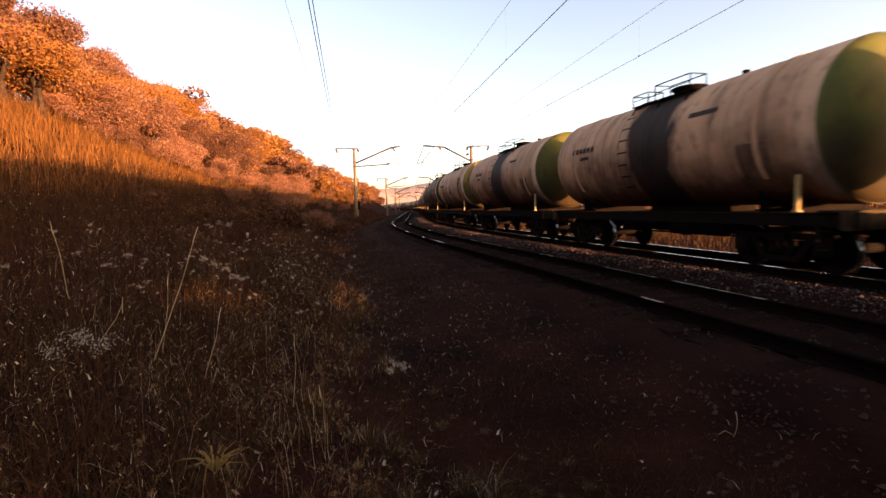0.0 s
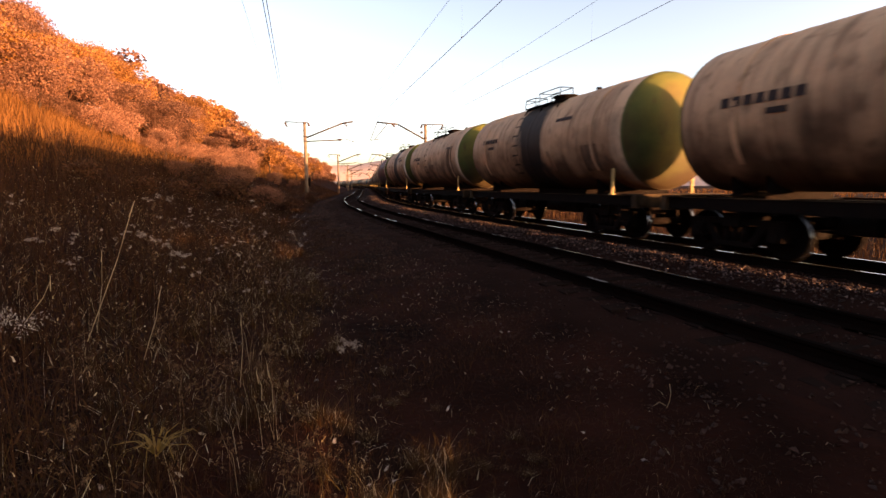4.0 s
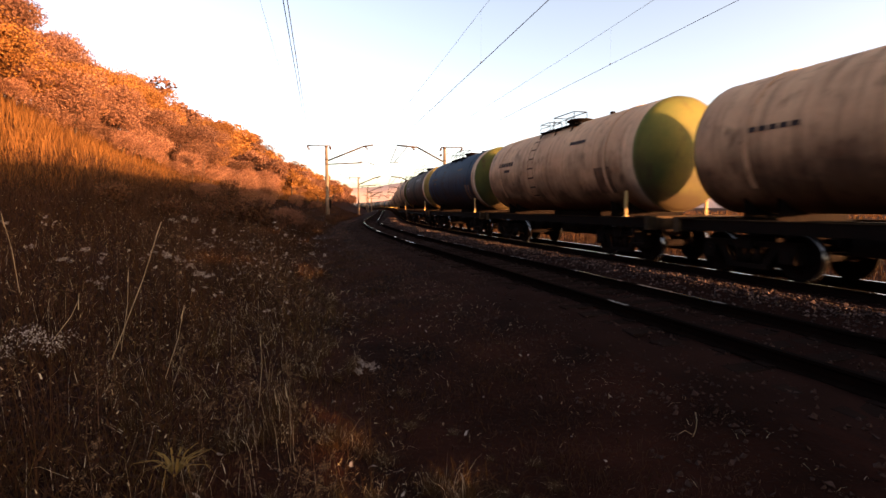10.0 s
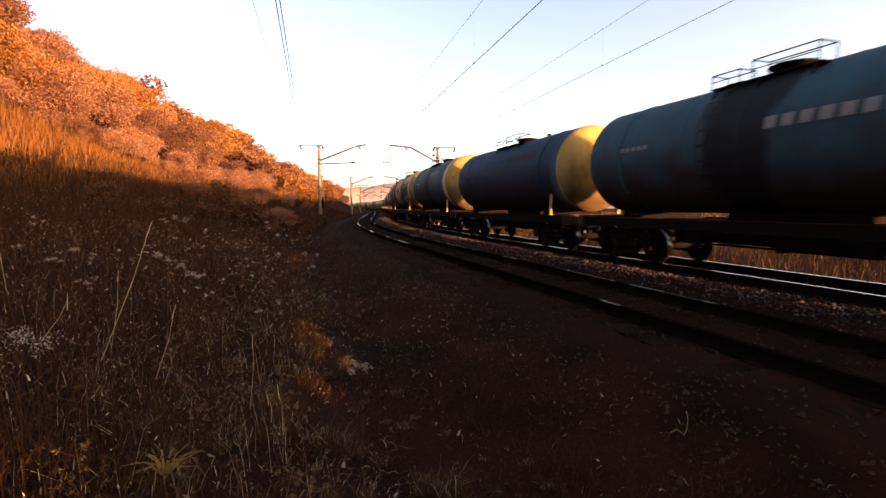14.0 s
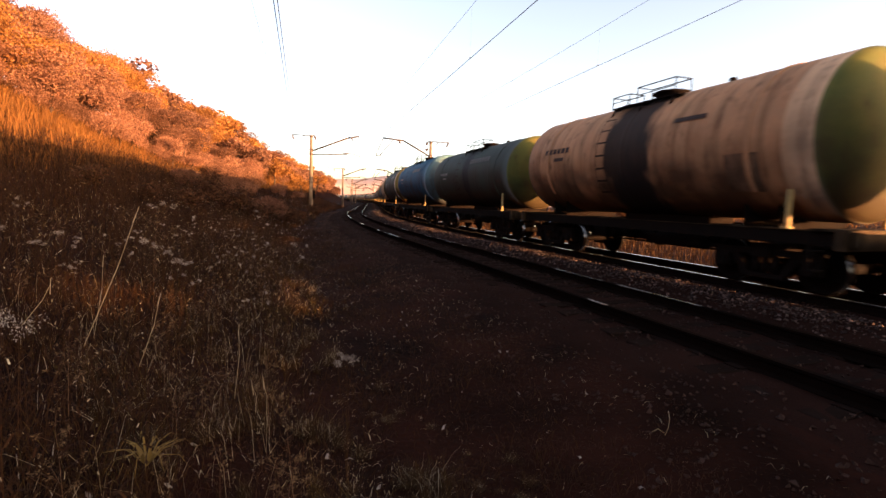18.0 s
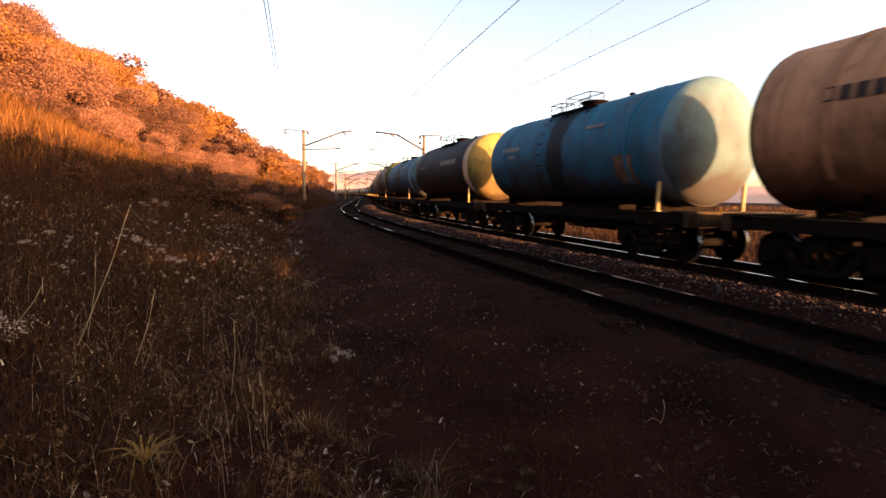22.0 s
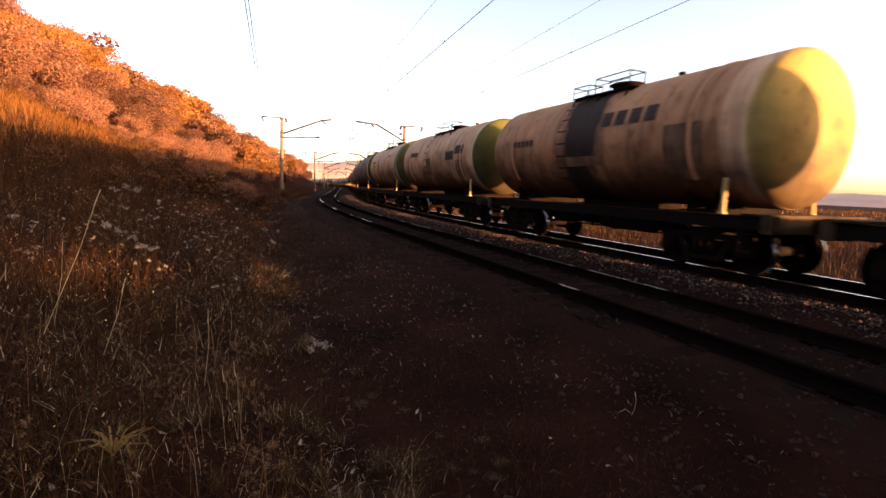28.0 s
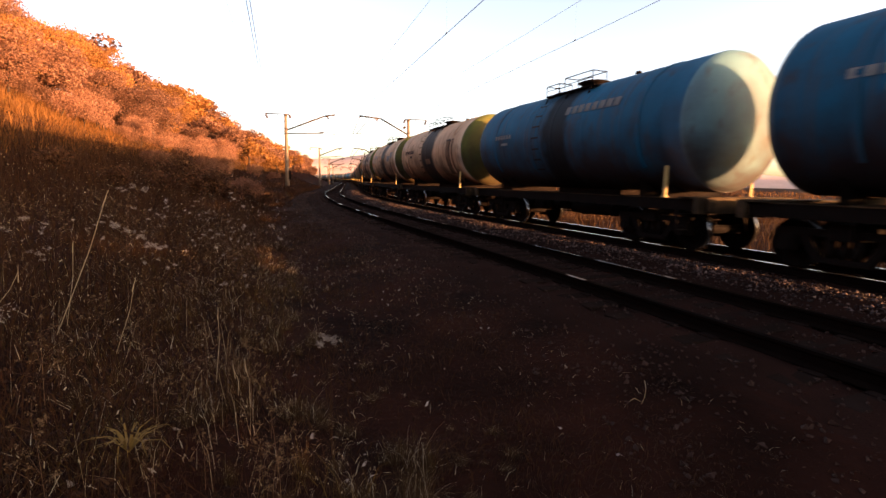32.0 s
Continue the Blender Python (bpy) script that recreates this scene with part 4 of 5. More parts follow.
# ---- plants ----
def blades(name, x, y, h, width, lean, mat, label, category, bend=0.35, z=None, rs=None):
    """Grass: one tapering bent blade at each place, as one object of stuff."""
    rs = rs or np.random.RandomState(5)
    n = len(x)
    z0 = (ground_z(x, y) if z is None else z) - 0.03
    a, f = rs.rand(n) * math.tau, rs.rand(n) * math.tau
    lx, ly = np.cos(a) * lean * h, np.sin(a) * lean * h
    wx, wy = np.cos(f) * width, np.sin(f) * width
    v = np.empty((n, 5, 3))
    v[:, 0] = np.c_[x - wx, y - wy, z0]
    v[:, 1] = np.c_[x + wx, y + wy, z0]
    v[:, 2] = np.c_[x + lx * bend + wx * 0.7, y + ly * bend + wy * 0.7, z0 + h * 0.6]
    v[:, 3] = np.c_[x + lx * bend - wx * 0.7, y + ly * bend - wy * 0.7, z0 + h * 0.6]
    v[:, 4] = np.c_[x + lx, y + ly, z0 + h * (1 - 0.3 * np.minimum(lean, 1.5))]
    b = np.arange(n)[:, None] * 5
    quad = (b + np.array([0, 1, 2, 3])).tolist()
    tri = (b + np.array([3, 2, 4])).tolist()
    me = soup(name, v.reshape(-1, 3).tolist(), quad + tri, mat)
    return tagged(new(name, me), label, category, "", "stuff")


def strew(n, s0, s1, u0, u1, seed, power=1.0):
    rs = np.random.RandomState(seed)
    s, u = s0 + (s1 - s0) * rs.rand(n) ** power, u0 + (u1 - u0) * rs.rand(n)
    P = np.array([along(a, b)[:2] for a, b in zip(s, u)])
    return P[:, 0], P[:, 1], u, s, rs


def edge_u(s):
    """Where the weeds end towards the path."""
    return np.interp(s, (0, 8, 22, 40), (-5.5, -5.5, -5.0, -4.8)) + 0.28 * np.sin(s * 0.9) + 0.2 * np.sin(s * 2.3 + 1)


def clumped(x, y, rs, keep=0.5, size=0.7):
    """Which places stay, so that plants stand in uneven tufts."""
    v = np.array([noise.noise((a / size, b / size, 1.7)) + 0.5 * noise.noise((a / size * 2.7, b / size * 2.7, 5.1)) for a, b in zip(x, y)])
    return v + 0.7 * (rs.rand(len(x)) - 0.5) > np.quantile(v, 1 - keep)


# tall weeds on the bank beside the camera
# runs up the shaded slope: shade put into colour by dark WEED replacing HAY
x, y, u, s, rs = strew(170000, 0.7, 44, -13.8, -4.2, 11, 1.7)
deep = edge_u(s) - u + 0.4 * rs.randn(len(u))
ok = clumped(x, y, rs, 0.5, 0.6) & (np.hypot(x, y) > 0.9) & (deep > 0)
x, y, u, s, deep = x[ok], y[ok], u[ok], s[ok], deep[ok]
h = (0.18 + 0.72 * rs.rand(len(x)) ** 1.8) * np.clip(0.35 + deep * 0.6, 0.3, 1.15)
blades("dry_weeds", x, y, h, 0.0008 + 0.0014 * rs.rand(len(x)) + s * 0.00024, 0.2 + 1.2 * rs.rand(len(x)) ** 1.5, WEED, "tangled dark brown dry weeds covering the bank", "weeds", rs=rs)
x, y, u, s, rs = strew(110000, 0.8, 34, -12.0, -4.2, 12, 1.8)
deep = edge_u(s) - u + 0.2 * rs.randn(len(u))
ok = clumped(x, y, rs, 0.55, 0.45) & (np.hypot(x, y) > 1.0) & (deep > 0)
x, y, u, s, deep = x[ok], y[ok], u[ok], s[ok], deep[ok]
lift = rs.rand(len(x)) ** 1.4 * 0.7 * np.clip(0.3 + deep * 0.7, 0.2, 1.1)
blades("weed_leaves", x, y, 0.02 + 0.05 * rs.rand(len(x)), 0.0025 + 0.004 * rs.rand(len(x)) + s * 0.0002, 0.6 + 1.4 * rs.rand(len(x)), WEED, "small curled dry leaves on the weeds", "weeds", z=ground_z(x, y) + lift, rs=rs)
x, y, u, s, rs = strew(17000, 0.9, 26, -11.0, -4.4, 13, 1.7)
deep = edge_u(s) - u + 0.3 * rs.randn(len(u))
ok = clumped(x, y, rs, 0.3, 0.55) & (deep > 0)
x, y, u, s, deep = x[ok], y[ok], u[ok], s[ok], deep[ok]
lift = 0.06 + rs.rand(len(x)) * 0.8 * np.clip(0.2 + deep * 0.8, 0.1, 1.0)
blades("pale_weed_tips", x, y, 0.008 + 0.03 * rs.rand(len(x)) ** 2, 0.0015 + 0.003 * rs.rand(len(x)) ** 2 + s * 0.00012, 0.5 + rs.rand(len(x)), STRAW, "pale dry seed tips among the weeds", "weeds", z=ground_z(x, y) + lift, rs=rs)
# weeds on the lower slope, up to the mast and beyond
x, y, u, s, rs = strew(30000, 34, 120, -13.5, -3.6, 63, 1.5)
ok = clumped(x, y, rs, 0.65, 1.1)
x, y, u, s = x[ok], y[ok], u[ok], s[ok]
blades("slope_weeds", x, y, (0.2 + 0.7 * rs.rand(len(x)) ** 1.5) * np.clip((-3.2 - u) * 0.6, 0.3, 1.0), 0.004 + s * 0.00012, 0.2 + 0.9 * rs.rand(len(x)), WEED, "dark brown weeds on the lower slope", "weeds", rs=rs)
x, y, u, s, rs = strew(700, 20, 70, -10.5, -4.2, 64, 1.3)
blades("pale_seed_tufts", x, y, 0.03 + 0.05 * rs.rand(len(x)), 0.01 + 0.012 * rs.rand(len(x)), 0.5 + rs.rand(len(x)), FLUFF, "small pale seed tufts on the slope", "weeds", z=ground_z(x, y) + 0.15 + 0.5 * rs.rand(len(x)), rs=rs)
# withered olive grass at the foot of the bank
x, y, u, s, rs = strew(9000, 0.7, 12, -8.5, -4.9, 61, 1.6)
ok = clumped(x, y, rs, 0.3, 0.6) & (np.hypot(x, y) > 1.0) & (u < edge_u(s) + 0.3)
x, y, u, s = x[ok], y[ok], u[ok], s[ok]
blades("olive_grass", x, y, 0.15 + 0.45 * rs.rand(len(x)), 0.001 + 0.0018 * rs.rand(len(x)), 0.3 + 1.1 * rs.rand(len(x)), OLIVE, "withered olive-brown grass at the foot of the bank", "grass", rs=rs)
# short pale curled blades caught in the weeds
x, y, u, s, rs = strew(9000, 0.7, 16, -9.5, -4.4, 62, 1.7)
ok = clumped(x, y, rs, 0.4, 0.5) & (np.hypot(x, y) > 1.0) & (u < edge_u(s) + 0.5)
x, y, u, s = x[ok], y[ok], u[ok], s[ok]
lift = rs.rand(len(x)) ** 1.5 * 0.5 * np.clip(edge_u(s) - u + 0.2, 0.05, 1.0)
blades("curled_pale_blades", x, y, 0.03 + 0.09 * rs.rand(len(x)) ** 1.6, 0.0005 + 0.0008 * rs.rand(len(x)) + s * 0.00016, 0.3 + 1.6 * rs.rand(len(x)), STRAW, "short pale curled blades caught in the weeds", "grass", 0.6, z=ground_z(x, y) + lift, rs=rs)
# thin pale stems that stand out of the weeds
x, y, u, s, rs = strew(1700, 0.9, 16, -10.0, -5.3, 18, 1.4)
ok = (np.hypot(x, y) > 1.6) & (u < edge_u(s))
x, y, u, s = x[ok], y[ok], u[ok], s[ok]
blades("pale_weed_stems", x, y, (0.12 + 0.55 * rs.rand(len(x)) ** 1.6) * np.clip((-5.0 - u), 0.4, 1.0), 0.0006 + 0.0007 * rs.rand(len(x)), 0.05 + 0.6 * rs.rand(len(x)), STRAW, "thin pale stems standing among the weeds", "weeds", rs=rs)
# pale straw blades lying on the path
x, y, u, s, rs = strew(17000, 0.5, 26, -6.8, -2.3, 14, 1.8)
ok = clumped(x, y, rs, 0.42, 0.8)
x, y, u, s = x[ok], y[ok], u[ok], s[ok]
blades("dry_path_grass", x, y, (0.02 + 0.09 * rs.rand(len(x)) ** 1.5) * np.clip(-3.6 - u, 0.35, 1.2), 0.0005 + 0.001 * rs.rand(len(x)) + s * 0.00028, 0.4 + 1.3 * rs.rand(len(x)), STRAW, "sparse pale straw on the dark path", "grass", rs=rs)
x, y, u, s, rs = strew(60000, 0.5, 30, -7.4, -2.2, 15, 1.6)
ok = clumped(x, y, rs, 0.5, 1.2)
x, y, u, s = x[ok], y[ok], u[ok], s[ok]
blades("short_brown_grass", x, y, 0.04 + 0.14 * rs.rand(len(x)) * np.clip(-2.6 - u, 0.15, 1), 0.002 + 0.003 * rs.rand(len(x)) + s * 0.0001, 0.3 + 0.9 * rs.rand(len(x)), WEED, "short brown grass beside the tracks", "grass", rs=rs)
x, y, u, s, rs = strew(110000, 0.6, 22, -6.4, -1.9, 65, 1.5)
ok = clumped(x, y, rs, 0.55, 0.4)
x, y, u, s = x[ok], y[ok], u[ok], s[ok]
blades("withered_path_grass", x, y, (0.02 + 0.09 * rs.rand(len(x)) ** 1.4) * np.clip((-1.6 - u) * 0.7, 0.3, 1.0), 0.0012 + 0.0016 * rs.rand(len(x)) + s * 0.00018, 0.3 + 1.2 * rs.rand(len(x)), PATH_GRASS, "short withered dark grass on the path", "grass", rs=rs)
# grass added to lift the distant path's tone in place of haze
x, y, u, s, rs = strew(24000, 9, 70, -5.6, -2.2, 66, 1.3)
ok = clumped(x, y, rs, 0.6, 0.9)
x, y, u, s = x[ok], y[ok], u[ok], s[ok]
blades("dry_verge_grass", x, y, 0.03 + 0.1 * rs.rand(len(x)) ** 1.4, 0.002 + s * 0.00016, 0.3 + 1.2 * rs.rand(len(x)), HAZE_GRASS, "short reddish grass on the verge, paled to stand in for haze", "grass", rs=rs)
# pale fallen leaves and bits on the path
x, y, u, s, rs = strew(150, 2.0, 30, -6.6, -2.8, 19, 1.2)
blades("pale_litter", x, y, 0.02 + 0.03 * rs.rand(len(x)), 0.008 + 0.012 * rs.rand(len(x)), 1.2 + rs.rand(len(x)), FLUFF, "small pale fallen leaves on the path", "leaves", z=ground_z(x, y) + 0.04, rs=rs)
# tall golden grass on the hillside
# begins only above the shaded strip, which is kept dark by colour
x, y, u, s, rs = strew(95000, -6, 130, -21.5, -12.2, 16, 1.6)
ok = clumped(x, y, rs, 0.75, 1.3)
x, y, u, s = x[ok], y[ok], u[ok], s[ok]
blades("hill_grass", x, y, (0.35 + 0.6 * rs.rand(len(x))) * np.interp(u, (-15, -12.6), (1.4, 0.8)), 0.004 + 0.005 * rs.rand(len(x)) + np.abs(s) * 0.00025, 0.1 + 0.5 * rs.rand(len(x)), HAY, "tall golden dry grass on the hillside", "grass", rs=rs)


def fluffy_plant(heads, base):
    """A dry weed with pale fluffy seed heads; places in metres."""
    ob = thing("seed_head_weed", pose(*base), "dry weed with pale fluffy seed heads on thin stems", "weed", "fluffy weeds")
    rs, b = np.random.RandomState(int(abs(base[0] * 100))), Vector(base)
    for hd in heads:
        bm = bmesh.new()
        top = Vector(hd) - b
        mid = top * 0.5 + Vector((rs.randn() * 0.03, rs.randn() * 0.03, 0.05))
        tube(bm, [(0, 0, -0.05), mid, top], 0.0006 if b.length < 1.3 else 0.0012, 5)
        part("stem", bm, WEED, ob)
        V, F = [], []
        for k in range(4):
            c = top + Vector((rs.randn() * 0.016, rs.randn() * 0.016, rs.randn() * 0.008))
            a, f = leaf_cloud(rs, [tuple(c)], [0.017], 50, 0.0014 if b.length < 1.3 else 0.0026)
            F += [tuple(q + len(V) for q in g) for g in f]
            V += a
        part("seed_head", soup("seed_head", [tuple(v) for v in V], F, FLUFF), None, ob, "pale fluffy seed head")
    return ob


# rough grass across the line
x, y, u, s, rs = strew(26000, -12, 110, 9.2, 34, 17, 1.2)
blades("field_grass", x, y, 0.3 + 0.5 * rs.rand(len(x)), 0.006 + 0.008 * rs.rand(len(x)) + np.abs(s) * 0.0003, 0.1 + 0.5 * rs.rand(len(x)), FIELD, "rough dry grass in the field across the line", "grass", rs=rs)


def leaf_cloud(rs, centres, radii, per, size):
    """Many small folded leaves round each clump's shell."""
    V, F = [], []
    for c, r in zip(centres, radii):
        for _ in range(per):
            d = rs.randn(3)
            d /= np.linalg.norm(d)
            p = np.array(c) + d * r * (0.45 + 0.6 * rs.rand()) * np.array([1, 1, 0.8])
            a, b = rs.randn(3), rs.randn(3)
            a /= np.linalg.norm(a)
            b = np.cross(a, b)
            b /= np.linalg.norm(b)
            k = size * (0.6 + 0.8 * rs.rand())
            n = len(V)
            V += [p - a * k, p + b * k * 0.55, p + a * k, p - b * k * 0.55]
            F.append((n, n + 1, n + 2, n + 3))
    return V, F


def oak(seed, height, spread, leaves, mat, size=0.16, label="oak with rust-orange autumn leaves on the hillside"):
    """Trunk and limbs as one tapering mesh, crown of leaves round the limbs' ends."""
    rs = np.random.RandomState(seed)
    tree = thing("oak_tree", pose(0, 0, 0), label, "tree", "hillside trees")
    bm = bmesh.new()
    top = Vector((rs.randn() * 0.3, rs.randn() * 0.3, height * 0.62))
    mid = Vector((rs.randn() * 0.15, rs.randn() * 0.15, height * 0.3))
    rod(bm, (0, 0, -0.3), mid, 0.028 * height, 0.02 * height)
    rod(bm, mid, top, 0.02 * height, 0.011 * height)
    centres, radii = [tuple(top + Vector((0, 0, height * 0.2)))], [spread * 0.42]
    for k in range(9):
        a = k * 2.4 + rs.rand()
        f = 0.25 + 0.6 * rs.rand()
        root = mid.lerp(top, rs.rand())
        end = Vector((math.cos(a) * spread * f, math.sin(a) * spread * f, height * (0.42 + 0.45 * rs.rand())))
        joint = root.lerp(end, 0.5) + Vector((0, 0, 0.25))
        rod(bm, root, joint, 0.009 * height, 0.006 * height, 6)
        rod(bm, joint, end, 0.006 * height, 0.002 * height, 6)
        for _ in range(2):
            tip = end + Vector(rs.randn(3).tolist()) * spread * 0.22
            rod(bm, end, tip, 0.002 * height, 0.001 * height, 4)
        centres.append(tuple(end))
        radii.append(spread * (0.36 + 0.22 * rs.rand()))
    part("trunk", bm, BARK, tree)
    V, F = leaf_cloud(rs, centres, radii, leaves // len(centres), size)
    part("crown", soup("crown", [tuple(v) for v in V], F, mat), None, tree)
    return tree


def placed(x, y, scale, turn):
    return Matrix.LocRotScale((x, y, float(ground_z(x, y)[0])), Euler((0, 0, turn)), (scale, scale, scale * (0.9 + 0.2 * math.sin(turn * 7))))


OAKS = [oak(21, 6.0, 2.4, 13500, OAK, 0.072), oak(22, 6.5, 2.6, 14500, OAK, 0.074), oak(23, 5.6, 2.6, 13000, GOLD, 0.07, "oak with golden autumn leaves on the hillside"),
        oak(24, 6.8, 2.2, 13500, OAK, 0.072), oak(25, 3.0, 1.5, 5200, OAK, 0.05, "young rust-orange oak on the hillside"),
        oak(26, 6.2, 2.6, 2200, OAK, 0.18), oak(27, 6.8, 2.5, 2200, OAK, 0.19), oak(28, 5.8, 2.7, 2000, GOLD, 0.18, "oak with golden autumn leaves on the hillside")]
OAK_TOP = (6.4, 6.9, 6.0, 7.2, 3.6, 6.6, 7.2, 6.2)
rs = np.random.RandomState(31)
first = set()


def tree_line(s):
    """Where the wood begins up the slope: high behind a grassy bank at first, then down towards the tracks."""
    return float(np.interp(s, (0, 14, 20, 27, 40, 60), (-22, -21, -19, -16.6, -13.6, -11.5)))


def grow(k, s, u, size):
    """One tree at its place; its height is capped by bearing to fit the skyline in the camera's view."""
    x, y, _ = along(s, u)
    fall = 1.1 * float(np.interp(math.degrees(math.atan2(x, y)), (-60, -45, -38, -35.5, -28.9, -21.9, -16, -11.6, -9, -5), (0.55, 0.42, 0.312, 0.273, 0.223, 0.167, 0.1, 0.067, 0.05, 0.04)))
    room = math.hypot(x, y) * fall + 1.5 - float(ground_z(x, y)[0])
    size = min(size, room * (1.04 + 0.2 * rs.rand()) / OAK_TOP[k])
    if size < 0.3:
        return
    m = placed(x, y, size, rs.rand() * 6.28)
    if k in first:
        copy_thing(OAKS[k], m)
    else:
        OAKS[k].matrix_basis = m
        first.add(k)


for u0, s0, s1, gap in ((-13.6, 24, 330, 3.6), (-16.0, 20, 330, 3.0), (-19.5, 11, 330, 3.2), (-23.0, -6, 330, 3.4), (-27.5, -4, 320, 4.0), (-33, 2, 310, 4.6), (-41, 10, 300, 6.0)):
    s = s0
    while s < s1:
        far = s > 62 or u0 < -30
        if far:
            k = int(rs.choice((5, 6, 6, 5, 7)))
        else:
            k = 4 if rs.rand() < 0.12 else 2 if rs.rand() < 0.22 else int(rs.choice((0, 1, 3)))
        ss = s + rs.randn() * 0.8
        grow(k, ss, min(u0 + rs.randn() * 1.2, tree_line(ss) - 0.4), (0.8 + 0.5 * rs.rand()) * (0.8 if u0 > -15 else 1.1 if u0 > -17 else 1.5))
        s += gap * (0.75 + 0.5 * rs.rand()) * (1 + max(0, s - 50) / 70)
# young oaks along the lower edge of the wood
for k in range(64):
    s = 1 + 56 * rs.rand() ** 1.1
    grow(4, s, tree_line(s) + 1.1 - 1.8 * rs.rand(), 0.55 + 0.6 * rs.rand())
for s, u, sc in ((30, -10.5, 0.7), (34, -10.0, 0.6), (38, -9.5, 0.8), (46, -9.5, 0.75), (62, -9.5, 0.9), (75, -9.0, 0.9)):
    grow(4, s, u, sc)


def bush(seed, height):
    rs = np.random.RandomState(seed)
    ob = thing("bush", pose(0, 0, 0), "leafy bush in rough grass, its brown leaves darkened for shade", "bush", "bushes")
    bm, centres, radii = bmesh.new(), [], []
    for k in range(7):
        a = k * 0.9 + rs.rand()
        end = Vector((math.cos(a) * height * 0.45 * rs.rand(), math.sin(a) * height * 0.45 * rs.rand(), height * (0.5 + 0.35 * rs.rand())))
        rod(bm, (0, 0, -0.1), end, 0.018, 0.006, 5)
        centres.append(tuple(end))
        radii.append(height * 0.27)
    part("stem", bm, BARK, ob)
    V, F = leaf_cloud(rs, centres, radii, 240, 0.05)
    part("foliage", soup("foliage", [tuple(v) for v in V], F, BRUSH), None, ob)
    return ob


for base, heads in (((-2.0, 4.5, 0.3), ((-2.12, 4.53, 1.44), (-2.02, 4.57, 1.41), (-1.94, 4.82, 1.31), (-2.2, 4.5, 1.4))),
                    ((-1.65, 3.65, 0.2), ((-1.77, 3.57, 1.18), (-1.7, 3.6, 1.14), (-1.6, 3.63, 1.04), (-1.65, 3.62, 1.1), (-1.55, 3.65, 1.02))),
                    ((-1.6, 5.8, 0.3), ((-1.62, 5.77, 1.28), (-1.7, 5.96, 1.34), (-1.5, 5.7, 1.2))),
                    ((-1.2, 5.3, 0.15), ((-1.4, 5.29, 1.02), (-1.13, 5.36, 1.02), (-1.01, 5.38, 0.99), (-0.95, 4.87, 0.94))),
                    ((-0.62, 0.8, 0.08), ((-0.6, 0.77, 1.33), (-0.63, 0.76, 1.31), (-0.57, 0.77, 1.31))),
                    ((-0.25, 2.5, 0.05), ((-0.26, 2.45, 0.72), (-0.22, 2.45, 0.7), (-0.3, 2.45, 0.68))),
                    ((-2.5, 3.8, 0.3), ((-2.47, 3.75, 1.21), (-2.6, 3.7, 1.15)))):
    fluffy_plant(heads, base)
rs = np.random.RandomState(71)
for k in range(30):
    s, u = 4.5 + 8.5 * rs.rand(), -8.6 + 3.1 * rs.rand() ** 0.7
    x, y, _ = along(s, u)
    z = float(ground_z(x, y)[0])
    tall = 0.45 + 0.4 * rs.rand()
    fluffy_plant([(x + 0.13 * rs.randn(), y + 0.13 * rs.randn(), z + tall + 0.08 * rs.randn()) for _ in range(2 + int(3 * rs.rand()))], (x, y, z))


def stalk(top, low, r):
    """A pale dry stalk down to the ground along the line of two of its points."""
    t, l = Vector(top), Vector(low)
    g = float(ground_z(l.x, l.y)[0])
    base = t + (l - t) * ((t.z - g) / (t.z - l.z))
    if (base - l).length > 1.2:
        base = Vector((l.x, l.y, g))
    ob = thing("dry_stalk", pose(*base), "long thin pale dry stalk leaning out of the weeds", "stalk", "dry stalks")
    bm = bmesh.new()
    tube(bm, [l - base, (l - base).lerp(t - base, 0.6) + Vector((0.01, 0, 0)), t - base], r, 6)
    part("stem", bm, STRAW, ob)
    bm = bmesh.new()
    rod(bm, (0, 0, -0.03), l - base, r, n=6)
    part("lower_stem", bm, WEED, ob, "dark lower stem")
    bm = bmesh.new()
    rod(bm, (t - base) * 0.97, (t - base) * 1.02, r * 2.2, r * 0.6, 6)
    part("tip", bm, STRAW, ob)


for top, low, r in (((-1.17, 2.28, 1.43), (-1.31, 2.11, 0.87), 0.003), ((-1.89, 2.33, 1.48), (-1.84, 2.33, 1.13), 0.0025), ((-1.01, 2.13, 1.08), (-1.05, 2.03, 0.81), 0.0022),
                    ((-1.22, 1.8, 1.19), (-1.27, 1.73, 1.06), 0.0018), ((-1.44, 2.49, 1.19), (-1.45, 2.41, 0.82), 0.0022), ((-0.57, 2.08, 0.73), (-0.54, 2.02, 0.58), 0.0018),
                    ((-0.74, 2.3, 0.9), (-0.73, 2.2, 0.6), 0.002), ((-0.53, 1.79, 0.82), (-0.51, 1.76, 0.73), 0.0016)):
    stalk(top, low, r * 0.42)


OCHRE = leafy("ochre_dry_leaf", (0.16, 0.1, 0.03), (0.2, 0.13, 0.04), (0.12, 0.07, 0.025))


